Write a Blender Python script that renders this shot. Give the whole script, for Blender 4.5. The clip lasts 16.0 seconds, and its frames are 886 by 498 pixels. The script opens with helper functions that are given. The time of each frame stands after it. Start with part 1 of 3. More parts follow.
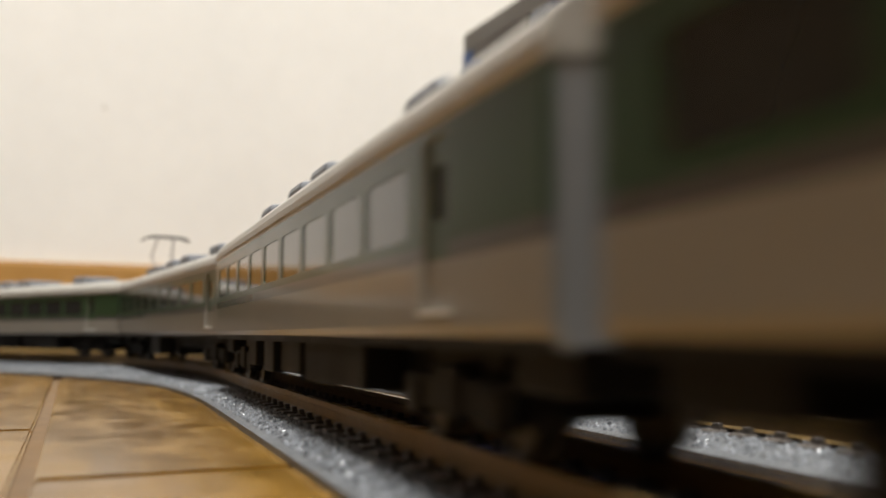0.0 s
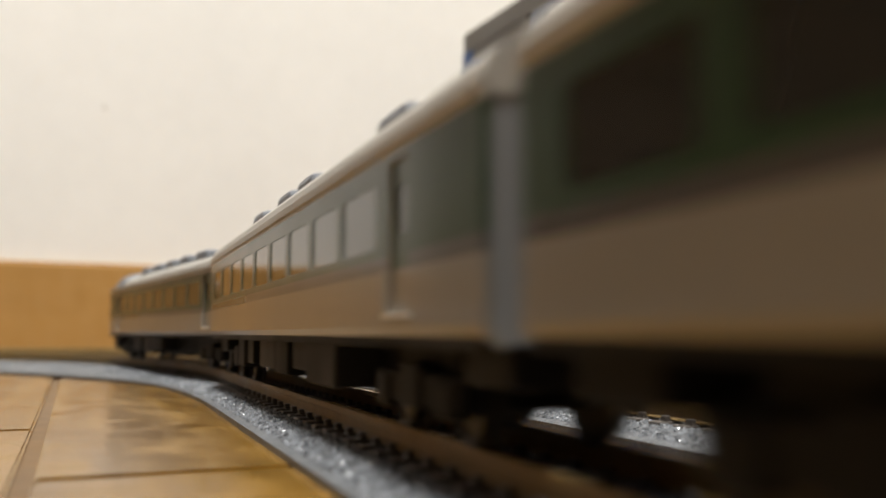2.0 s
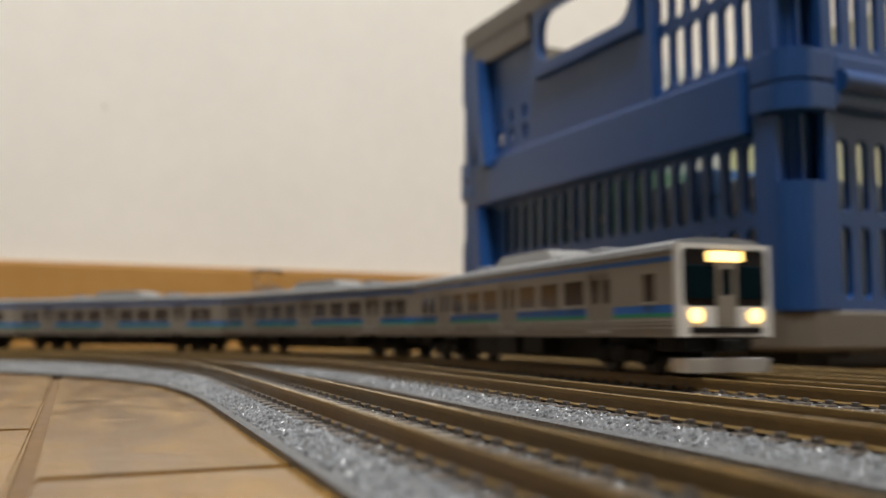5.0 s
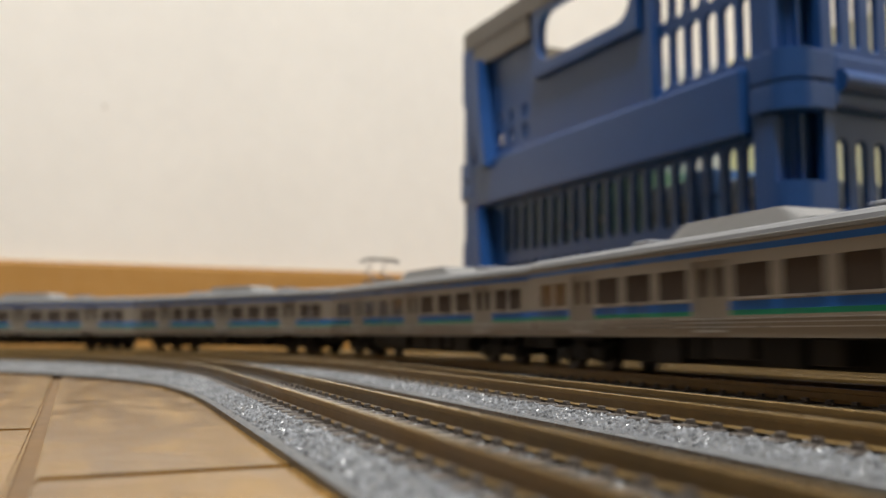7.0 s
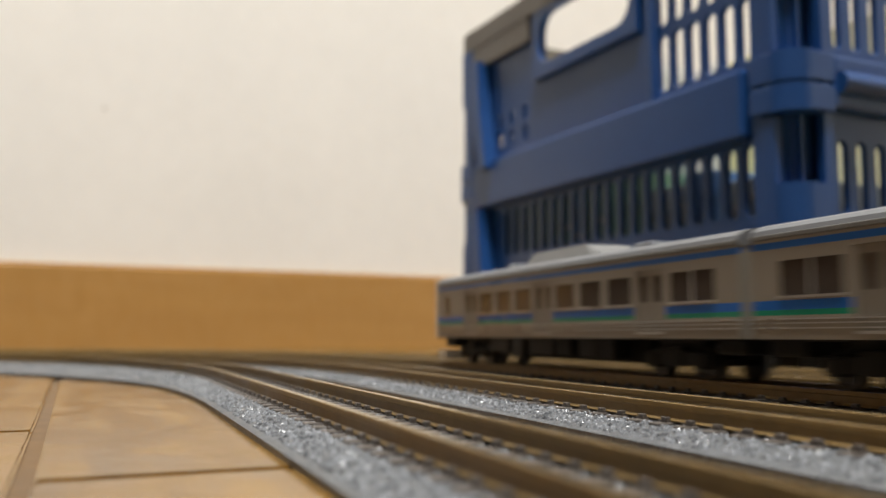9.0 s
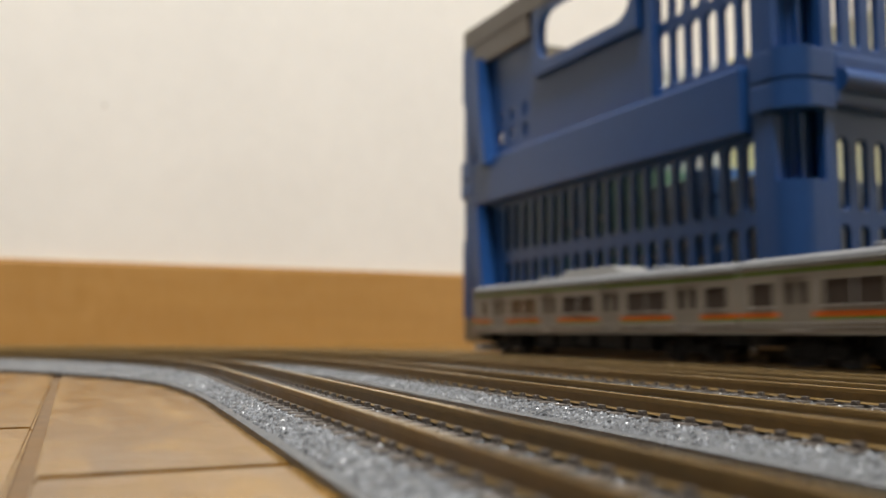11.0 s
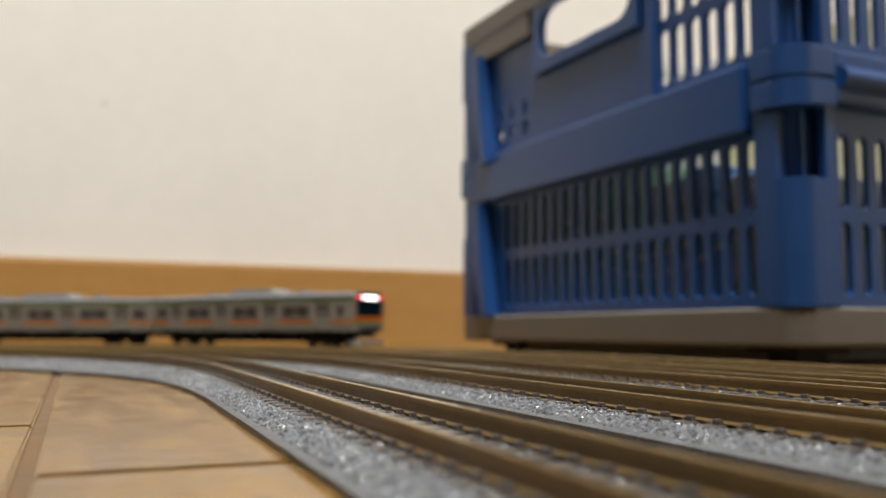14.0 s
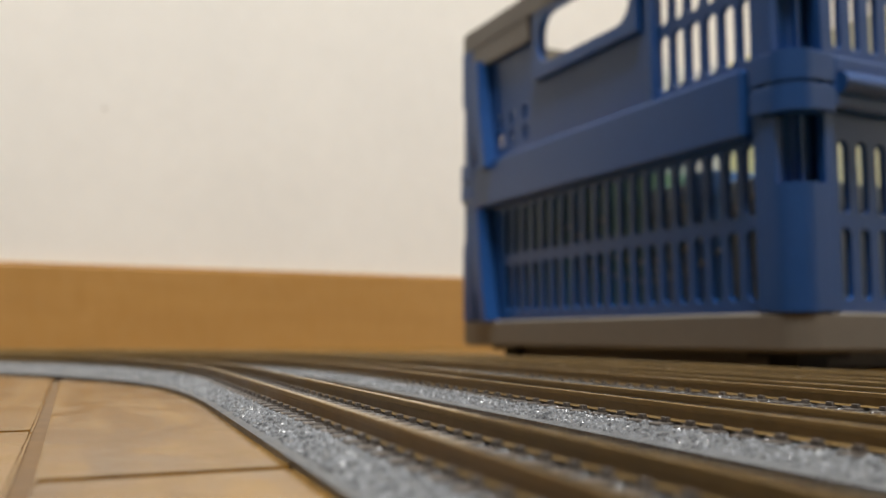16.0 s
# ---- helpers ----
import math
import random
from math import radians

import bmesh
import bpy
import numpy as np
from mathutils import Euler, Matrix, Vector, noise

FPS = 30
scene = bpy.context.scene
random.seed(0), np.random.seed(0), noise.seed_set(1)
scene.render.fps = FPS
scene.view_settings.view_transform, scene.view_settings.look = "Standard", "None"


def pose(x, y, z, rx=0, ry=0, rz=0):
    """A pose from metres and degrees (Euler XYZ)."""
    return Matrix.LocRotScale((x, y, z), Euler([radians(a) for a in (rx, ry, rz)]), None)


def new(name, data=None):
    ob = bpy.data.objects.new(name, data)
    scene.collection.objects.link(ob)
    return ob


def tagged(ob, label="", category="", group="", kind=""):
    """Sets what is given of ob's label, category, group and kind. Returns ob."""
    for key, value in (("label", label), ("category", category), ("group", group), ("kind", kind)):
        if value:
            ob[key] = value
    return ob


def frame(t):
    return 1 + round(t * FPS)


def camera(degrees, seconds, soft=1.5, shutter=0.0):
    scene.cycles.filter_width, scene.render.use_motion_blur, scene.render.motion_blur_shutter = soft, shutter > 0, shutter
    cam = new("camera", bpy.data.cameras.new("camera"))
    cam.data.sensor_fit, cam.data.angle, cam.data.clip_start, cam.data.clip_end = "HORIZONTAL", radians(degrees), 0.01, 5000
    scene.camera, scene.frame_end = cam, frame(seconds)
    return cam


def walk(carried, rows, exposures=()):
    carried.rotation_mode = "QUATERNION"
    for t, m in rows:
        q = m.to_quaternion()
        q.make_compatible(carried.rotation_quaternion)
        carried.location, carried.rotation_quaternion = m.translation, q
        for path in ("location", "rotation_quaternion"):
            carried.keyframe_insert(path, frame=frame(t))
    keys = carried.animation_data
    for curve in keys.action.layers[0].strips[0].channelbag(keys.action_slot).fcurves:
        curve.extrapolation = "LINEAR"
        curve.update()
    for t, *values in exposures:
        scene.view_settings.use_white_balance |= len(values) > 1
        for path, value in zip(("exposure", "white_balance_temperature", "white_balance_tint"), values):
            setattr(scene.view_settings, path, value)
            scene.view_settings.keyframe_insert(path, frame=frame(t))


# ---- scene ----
# camera ---------------------------------------------------------------
EYE = 0.0120                      # lens height over the floor
cam = camera(52.2, 16.0, soft=1.5, shutter=0.5)
cam.data.dof.use_dof = True
cam.data.dof.focus_distance = 0.118
cam.data.dof.aperture_fstop = 25.0
FOCAL = 1600.0
SAG = [(0, 1), (4.0, 1), (4.5, 0.6), (6.5, 0), (7.5, 0), (8, 1), (8.5, 1), (9, 3), (9.5, 3), (11.3, -3), (11.5, -3), (12, -5),
       (12.5, -5), (13, -6), (14.5, -6), (15, -9), (15.5, -3), (16, 3)]
walk(cam, [(t, pose(0, 0, EYE, 90 + math.degrees(math.atan((149 + s) / FOCAL)), 0, 0)) for t, s in SAG],
     exposures=[(0, 0.10), (2.7, 0.10), (3.5, -0.08), (4.0, -0.28), (4.3, -0.28), (6.3, 0.0), (9.2, 0.0), (12.5, -0.05), (14, -0.08), (15.3, -0.06), (16, -0.1)])

# light ----------------------------------------------------------------
world = bpy.data.worlds.new("room_air")
scene.world = world
world.use_nodes = True
world.node_tree.nodes["Background"].inputs[0].default_value = (0.9, 0.92, 1.0, 1)
world.node_tree.nodes["Background"].inputs[1].default_value = 0.02
LAMP = (0.03, -0.24, 2.36)
lamp = bpy.data.lights.new("room_lamp", "AREA")
lamp.shape, lamp.size, lamp.energy, lamp.color = "DISK", 0.5, 100.0, (1.0, 0.988, 0.945)
lamp_ob = new("room_lamp", lamp)
lamp_ob.matrix_world = pose(*LAMP)


# materials ------------------------------------------------------------
def mat(name, base, rough=0.5, metal=0.0, vary=0.12, scale=200.0, bump=0.0, bump_scale=900.0, coat=0.0, island=0.0, obj=0.0,
        emit=0.0, spec=0.5):
    m = bpy.data.materials.new(name)
    m.use_nodes = True
    nt = m.node_tree
    b = nt.nodes["Principled BSDF"]
    b.inputs["Roughness"].default_value = rough
    b.inputs["Metallic"].default_value = metal
    b.inputs["Coat Weight"].default_value = coat
    b.inputs["Coat Roughness"].default_value = 0.12
    b.inputs["Specular IOR Level"].default_value = spec
    b.inputs["Base Color"].default_value = (*base, 1)
    if emit:
        b.inputs["Emission Color"].default_value = (*base, 1)
        b.inputs["Emission Strength"].default_value = emit
        return m
    tc = nt.nodes.new("ShaderNodeTexCoord")
    n1 = nt.nodes.new("ShaderNodeTexNoise")
    n1.inputs["Scale"].default_value, n1.inputs["Detail"].default_value = scale, 6
    nt.links.new(tc.outputs["Object"], n1.inputs["Vector"])
    n2 = nt.nodes.new("ShaderNodeTexNoise")
    n2.inputs["Scale"].default_value, n2.inputs["Detail"].default_value = scale * 0.13, 3
    nt.links.new(tc.outputs["Object"], n2.inputs["Vector"])
    add = nt.nodes.new("ShaderNodeMath")
    add.operation = "ADD"
    nt.links.new(n1.outputs[0], add.inputs[0])
    nt.links.new(n2.outputs[0], add.inputs[1])
    last = add.outputs[0]
    lo, hi = 0.6, 1.4
    if island or obj:
        src = nt.nodes.new("ShaderNodeNewGeometry" if island else "ShaderNodeObjectInfo")
        mul = nt.nodes.new("ShaderNodeMath")
        mul.operation = "MULTIPLY_ADD"
        mul.inputs[1].default_value = (island or obj)
        nt.links.new(src.outputs["Random Per Island" if island else "Random"], mul.inputs[0])
        nt.links.new(last, mul.inputs[2])
        last = mul.outputs[0]
        hi += island or obj
    mr = nt.nodes.new("ShaderNodeMapRange")
    mr.inputs[1].default_value, mr.inputs[2].default_value = lo, hi
    mr.inputs[3].default_value, mr.inputs[4].default_value = 1 - vary, 1 + vary
    nt.links.new(last, mr.inputs[0])
    sc = nt.nodes.new("ShaderNodeVectorMath")
    sc.operation = "SCALE"
    sc.inputs[0].default_value = base
    nt.links.new(mr.outputs[0], sc.inputs["Scale"])
    nt.links.new(sc.outputs[0], b.inputs["Base Color"])
    rr = nt.nodes.new("ShaderNodeMapRange")
    rr.inputs[1].default_value, rr.inputs[2].default_value = 0.3, 0.7
    rr.inputs[3].default_value, rr.inputs[4].default_value = max(0.02, rough * 0.8), min(1, rough * 1.2)
    nt.links.new(n2.outputs[0], rr.inputs[0])
    nt.links.new(rr.outputs[0], b.inputs["Roughness"])
    if bump:
        n3 = nt.nodes.new("ShaderNodeTexNoise")
        n3.inputs["Scale"].default_value, n3.inputs["Detail"].default_value = bump_scale, 4
        nt.links.new(tc.outputs["Object"], n3.inputs["Vector"])
        bp = nt.nodes.new("ShaderNodeBump")
        bp.inputs["Strength"].default_value = bump
        bp.inputs["Distance"].default_value = 0.5 / bump_scale
        nt.links.new(n3.outputs[0], bp.inputs["Height"])
        nt.links.new(bp.outputs[0], b.inputs["Normal"])
    return m


def wood_mat(name, dark, light, rough):
    """Board with long grain along its own x, and fine streaks."""
    m = bpy.data.materials.new(name)
    m.use_nodes = True
    nt = m.node_tree
    b = nt.nodes["Principled BSDF"]
    tc = nt.nodes.new("ShaderNodeTexCoord")
    info = nt.nodes.new("ShaderNodeObjectInfo")
    off = nt.nodes.new("ShaderNodeVectorMath")
    off.operation = "MULTIPLY_ADD"
    off.inputs[1].default_value = (7, 5, 3)
    nt.links.new(info.outputs["Random"], off.inputs[0])
    nt.links.new(tc.outputs["Object"], off.inputs[2])
    ramps = []
    for sx, sy, detail in ((14, 260, 5), (5, 28, 3), (120, 160, 2)):
        mp = nt.nodes.new("ShaderNodeMapping")
        mp.inputs["Scale"].default_value = (sx, sy, 60)
        nt.links.new(off.outputs[0], mp.inputs["Vector"])
        n = nt.nodes.new("ShaderNodeTexNoise")
        n.inputs["Scale"].default_value, n.inputs["Detail"].default_value = 1.0, detail
        nt.links.new(mp.outputs[0], n.inputs["Vector"])
        ramps.append(n.outputs[0])
    s = ramps[0]
    for extra in ramps[1:]:
        a = nt.nodes.new("ShaderNodeMath")
        a.operation = "ADD"
        nt.links.new(s, a.inputs[0])
        nt.links.new(extra, a.inputs[1])
        s = a.outputs[0]
    mr = nt.nodes.new("ShaderNodeMapRange")
    mr.inputs[1].default_value, mr.inputs[2].default_value = 1.22, 1.78
    nt.links.new(s, mr.inputs[0])
    mx = nt.nodes.new("ShaderNodeMix")
    mx.data_type = "RGBA"
    mx.inputs["A"].default_value, mx.inputs["B"].default_value = (*dark, 1), (*light, 1)
    nt.links.new(mr.outputs[0], mx.inputs["Factor"])
    nt.links.new(mx.outputs["Result"], b.inputs["Base Color"])
    rr = nt.nodes.new("ShaderNodeMapRange")
    rr.inputs[1].default_value, rr.inputs[2].default_value = 0.3, 0.7
    rr.inputs[3].default_value, rr.inputs[4].default_value = rough * 0.75, rough * 1.35
    nt.links.new(ramps[2], rr.inputs[0])
    nt.links.new(rr.outputs[0], b.inputs["Roughness"])
    bp = nt.nodes.new("ShaderNodeBump")
    bp.inputs["Strength"].default_value, bp.inputs["Distance"].default_value = 0.12, 0.0004
    nt.links.new(ramps[0], bp.inputs["Height"])
    nt.links.new(bp.outputs[0], b.inputs["Normal"])
    return m


M_BOARD = wood_mat("floor_board", (0.118, 0.058, 0.0095), (0.236, 0.127, 0.0245), 0.2)
M_GROOVE = mat("floor_groove", (0.12, 0.064, 0.02), 0.6, vary=0.3)
M_WALL = mat("wall_paper", (0.82, 0.80, 0.76), 0.85, vary=0.03, scale=60, bump=0.25, bump_scale=420)
M_SKIRT = wood_mat("skirting_wood", (0.405, 0.218, 0.064), (0.442, 0.245, 0.074), 0.4)
# dark brown for unseen walls, to hold down bounce and reflections
M_UNSEEN = wood_mat("unseen_dark_wall", (0.03, 0.018, 0.011), (0.055, 0.033, 0.02), 0.45)
M_CEIL = mat("ceiling_paper", (0.45, 0.44, 0.42), 0.9, vary=0.03, scale=30)
M_LAMP = mat("lamp_glow", (1.0, 0.975, 0.94), emit=6.0)
M_LAMPRIM = mat("lamp_rim", (0.8, 0.8, 0.78), 0.4)
# bed toned darker than the grains: crevice shade put into its colour
M_BED = mat("roadbed_plastic", (0.095, 0.10, 0.108), 0.42, vary=0.35, scale=1500, bump=0.9, bump_scale=1400)
M_GRAIN = mat("ballast_grain", (0.208, 0.218, 0.235), 0.26, vary=0.85, scale=500, island=1.6)
M_TIE = mat("sleeper_plastic", (0.10, 0.086, 0.076), 0.3, vary=0.25, scale=900, obj=0.3)
M_RAILSIDE = mat("rail_side", (0.235, 0.148, 0.048), 0.42, metal=0.1, vary=0.25, scale=500)
M_RAILTOP = mat("rail_head", (0.52, 0.45, 0.34), 0.25, metal=1.0, vary=0.1, scale=900)
M_BLUE = mat("crate_blue", (0.012, 0.061, 0.215), 0.36, vary=0.08, scale=150, bump=0.12, bump_scale=1500)
M_CGREY = mat("crate_grey", (0.135, 0.122, 0.104), 0.45, vary=0.08, scale=150, bump=0.12, bump_scale=1500)
M_FOOT = mat("crate_foot", (0.01, 0.01, 0.01), 0.6)
M_GREEN = mat("paint_green", (0.026, 0.060, 0.022), 0.34, vary=0.06, coat=0.35)
M_BEIGE = mat("paint_beige", (0.275, 0.252, 0.214), 0.34, vary=0.05, coat=0.6)
M_GREYBAND = mat("paint_grey", (0.085, 0.08, 0.075), 0.3, vary=0.06, coat=0.3)
M_CREAM = mat("paint_cream", (0.42, 0.40, 0.36), 0.35, vary=0.05)
M_ROOFA = mat("roof_grey", (0.15, 0.155, 0.165), 0.5, vary=0.1, scale=400)
M_GUTTER = mat("gutter_grey", (0.17, 0.165, 0.155), 0.45, vary=0.08)
M_ROOFC = mat("cooler_grey", (0.19, 0.19, 0.19), 0.5, vary=0.1, scale=400)
M_ROOFD = mat("roof_unit", (0.20, 0.21, 0.235), 0.5, vary=0.12, scale=400)
M_GANG = mat("gangway_grey", (0.24, 0.245, 0.25), 0.45, vary=0.06)
M_STEEL = mat("body_silver", (0.30, 0.268, 0.222), 0.38, metal=0.2, vary=0.06, scale=300)
M_STEELD = mat("door_silver", (0.262, 0.234, 0.194), 0.4, metal=0.2, vary=0.06, scale=300)
M_BSTRIPE = mat("stripe_blue", (0.016, 0.135, 0.50), 0.3, vary=0.04)
M_LSTRIPE = mat("stripe_green", (0.012, 0.25, 0.15), 0.3, vary=0.04)
M_OSTRIPE = mat("stripe_orange", (0.62, 0.13, 0.012), 0.3, vary=0.04)
M_GSTRIPE = mat("stripe_leaf", (0.12, 0.20, 0.02), 0.3, vary=0.04)
M_DARK = mat("underframe_black", (0.008, 0.0075, 0.007), 0.55, vary=0.3, scale=500, spec=0.2)
M_UNIT = mat("underframe_grey", (0.016, 0.015, 0.0145), 0.55, vary=0.3, scale=500, spec=0.25)
M_WHEEL = mat("wheel_steel", (0.06, 0.057, 0.055), 0.35, metal=0.8)
M_GLASS = mat("window_glass", (0.03, 0.032, 0.03), 0.06, vary=0.05, spec=0.8)
M_CGLASS = mat("commuter_glass", (0.075, 0.06, 0.05), 0.1, vary=0.15, scale=300, spec=0.7)
M_SCREEN = mat("cab_glass", (0.004, 0.012, 0.017), 0.1, vary=0.05, spec=0.06)
M_FRAME = mat("window_frame", (0.55, 0.54, 0.52), 0.3, metal=0.6)
M_MASK = mat("front_black", (0.012, 0.012, 0.014), 0.2, vary=0.05)
M_WHITE = mat("front_white", (0.78, 0.78, 0.76), 0.35, vary=0.04)
M_WIRE = mat("pantograph_metal", (0.26, 0.25, 0.25), 0.4, metal=0.5)
M_HEAD = mat("headlight_glow", (1.0, 0.62, 0.2), emit=4.0)
M_SIGN = mat("sign_glow", (1.0, 0.97, 1.0), emit=4.0)
M_TAIL = mat("taillight_glow", (1.0, 0.03, 0.06), emit=3.0)

MM = 0.001


# building blocks ------------------------------------------------------
def mesh_of(name, bm, materials, smooth=False, weld=True):
    if weld:
        bmesh.ops.remove_doubles(bm, verts=bm.verts, dist=1e-6)
        bmesh.ops.recalc_face_normals(bm, faces=bm.faces)
    me = bpy.data.meshes.new(name)
    bm.to_mesh(me)
    bm.free()
    for m in (materials if isinstance(materials, (list, tuple)) else [materials]):
        me.materials.append(m)
    if smooth:
        for p in me.polygons:
            p.use_smooth = True
    return me


def part(name, bm, material, parent, label="", smooth=False, m=None):
    me = bm if isinstance(bm, bpy.types.Mesh) else mesh_of(name, bm, material, smooth)
    ob = new(name, me)
    ob.parent = parent
    if m is not None:
        ob.matrix_basis = m
    return tagged(ob, label)


def empty(name, m=None):
    ob = new(name)
    ob.empty_display_size = 0.01
    if m is not None:
        ob.matrix_world = m
    return ob


def add_box(bm, x0, x1, y0, y1, z0, z1, bevel=0.0, s=MM, mi=0):
    """A box in millimetres, with its edges rounded off."""
    vs = [bm.verts.new((x * s, y * s, z * s)) for x in (x0, x1) for y in (y0, y1) for z in (z0, z1)]
    fs = [bm.faces.new([vs[i] for i in q]) for q in ((0, 1, 3, 2), (4, 6, 7, 5), (0, 4, 5, 1), (2, 3, 7, 6), (0, 2, 6, 4), (1, 5, 7, 3))]
    for f in fs:
        f.material_index = mi
    if bevel:
        es = {e for f in fs for e in f.edges}
        bmesh.ops.bevel(bm, geom=list(es), offset=bevel * s, segments=2, affect="EDGES", profile=0.5)
    return bm


def box(x0, x1, y0, y1, z0, z1, bevel=0.0):
    return add_box(bmesh.new(), x0, x1, y0, y1, z0, z1, bevel)


def add_cyl(bm, a, b, r, n=10, s=MM, r2=None):
    """A rod from a to b in millimetres."""
    a, b = Vector(a) * s, Vector(b) * s
    q = (b - a).to_track_quat("Z", "Y")
    ra = []
    for p, rad in ((a, r), (b, r if r2 is None else r2)):
        ra.append([bm.verts.new(p + q @ Vector((math.cos(2 * math.pi * i / n) * rad * s, math.sin(2 * math.pi * i / n) * rad * s, 0)))
                   for i in range(n)])
    for i in range(n):
        bm.faces.new((ra[0][i], ra[0][(i + 1) % n], ra[1][(i + 1) % n], ra[1][i]))
    bm.faces.new(ra[0][::-1])
    bm.faces.new(ra[1])
    return bm


def panel(x0, x1, z0, z1, y0, y1, holes, splits=(), xsplits=(), pick=None, s=MM):
    """An upright sheet between y0 and y1 (mm) with rounded openings (xa, xb, za, zb, radius); pick(x, z) names the material slot."""
    bm = bmesh.new()
    xs = sorted({x0, x1, *xsplits, *(h[0] for h in holes), *(h[1] for h in holes)})
    zs = sorted({z0, z1, *splits, *(h[2] for h in holes), *(h[3] for h in holes)})

    def poly(pts, y, slot):
        f = bm.faces.new([bm.verts.new((a * s, y * s, c * s)) for a, c in pts])
        f.material_index = slot

    def wall(p, q, slot):
        f = bm.faces.new([bm.verts.new((a * s, y * s, c * s)) for (a, c), y in ((p, y0), (q, y0), (q, y1), (p, y1))])
        f.material_index = slot

    for i in range(len(xs) - 1):
        for k in range(len(zs) - 1):
            cx, cz = (xs[i] + xs[i + 1]) / 2, (zs[k] + zs[k + 1]) / 2
            if any(h[0] < cx < h[1] and h[2] < cz < h[3] for h in holes):
                continue
            slot = pick(cx, cz) if pick else 0
            quad = [(xs[i], zs[k]), (xs[i + 1], zs[k]), (xs[i + 1], zs[k + 1]), (xs[i], zs[k + 1])]
            poly(quad, y0, slot)
            poly(quad, y1, slot)
    for xa, xb, za, zb, r in holes:
        slot = pick((xa + xb) / 2, za - 0.01) if pick else 0
        r = min(r, (xb - xa) / 2, (zb - za) / 2)
        ring = []
        for cx, cz, a0, corner in ((xb - r, zb - r, 0, (xb, zb)), (xa + r, zb - r, 90, (xa, zb)), (xa + r, za + r, 180, (xa, za)),
                                   (xb - r, za + r, 270, (xb, za))):
            arc = [(cx + r * math.cos(radians(a0 + 90 * j / 4)), cz + r * math.sin(radians(a0 + 90 * j / 4))) for j in range(5)]
            if r > 0.01:
                poly([corner] + arc[::-1], y0, slot)
                poly([corner] + arc[::-1], y1, slot)
            ring += arc
        for p, q in zip(ring, ring[1:] + ring[:1]):
            if abs(p[0] - q[0]) + abs(p[1] - q[1]) > 1e-5:
                wall(p, q, slot)
    for i in range(len(xs) - 1):
        for z in (z0, z1):
            wall((xs[i], z), (xs[i + 1], z), pick((xs[i] + xs[i + 1]) / 2, z + (0.01 if z == z0 else -0.01)) if pick else 0)
    for k in range(len(zs) - 1):
        for x in (x0, x1):
            wall((x, zs[k]), (x, zs[k + 1]), pick(x, (zs[k] + zs[k + 1]) / 2) if pick else 0)
    return bm


def loft(sections, closed=True, caps=True, s=MM):
    """A skin over rings of (x, y, z) in millimetres."""
    bm = bmesh.new()
    rings = [[bm.verts.new((a * s, b * s, c * s)) for a, b, c in ring] for ring in sections]
    n = len(rings[0])
    for r0, r1 in zip(rings, rings[1:]):
        for i in range(n if closed else n - 1):
            bm.faces.new((r0[i], r0[(i + 1) % n], r1[(i + 1) % n], r1[i]))
    if caps:
        bm.faces.new(rings[0][::-1])
        bm.faces.new(rings[-1])
    return bm


# plan of the tracks ---------------------------------------------------
HEAD = math.atan((784 - 183.45) / FOCAL * math.cos(math.atan(149 / FOCAL)))
DV = Vector((-math.sin(HEAD), math.cos(HEAD), 0))     # along the straight, away from the lens
LV = Vector((math.cos(HEAD), math.sin(HEAD), 0))      # across it
RAIL_Z = 0.00437
BACK = 0.8
#         across, radius, start of the curve
TRACKS = [(0.0289, 0.3140, 0.2009), (0.0658, 0.3410, 0.2009), (0.1010, 0.3570, 0.2130), (0.1235, 0.3790, 0.2100), (0.1470, 0.4026, 0.2077)]


def on_track(i, u, off=0.0):
    """The place and the forward way u metres past the start of track i's far curve, off metres outwards."""
    d, r, s0 = TRACKS[i]
    run = s0 + BACK
    loop = 2 * run + 2 * math.pi * r
    u = (u + run + math.pi * r) % loop - run - math.pi * r
    if u < -run:
        b = (-u - run) / r
        c = LV * (d - r) - DV * BACK
        return c + (r + off) * (math.cos(b) * LV - math.sin(b) * DV), math.cos(b) * DV + math.sin(b) * LV
    if u <= 0:
        return LV * (d + off) + DV * (s0 + u), DV.copy()
    if u <= math.pi * r:
        a = u / r
        c = LV * (d - r) + DV * s0
        return c + (r + off) * (math.cos(a) * LV + math.sin(a) * DV), math.cos(a) * DV - math.sin(a) * LV
    w = u - math.pi * r
    return LV * (d - 2 * r - off) + DV * (s0 - w), -DV


# room -----------------------------------------------------------------
WALL_TURN = radians(28.9)
WN = Vector((-math.sin(WALL_TURN), math.cos(WALL_TURN), 0))
WA = Vector((math.cos(WALL_TURN), math.sin(WALL_TURN), 0))
ROOM = Matrix.Rotation(WALL_TURN, 4, "Z")
FAR, NEAR, LEFT, RIGHT, TOP = 0.727, -1.75, -1.45, 1.55, 2.4


def room_box(name, x0, x1, y0, y1, z0, z1, m, label, category):
    bm = bmesh.new()
    add_box(bm, x0, x1, y0, y1, z0, z1, s=1.0)
    ob = new(name, mesh_of(name, bm, m))
    ob.matrix_world = ROOM
    return tagged(ob, label, category, kind="structure")


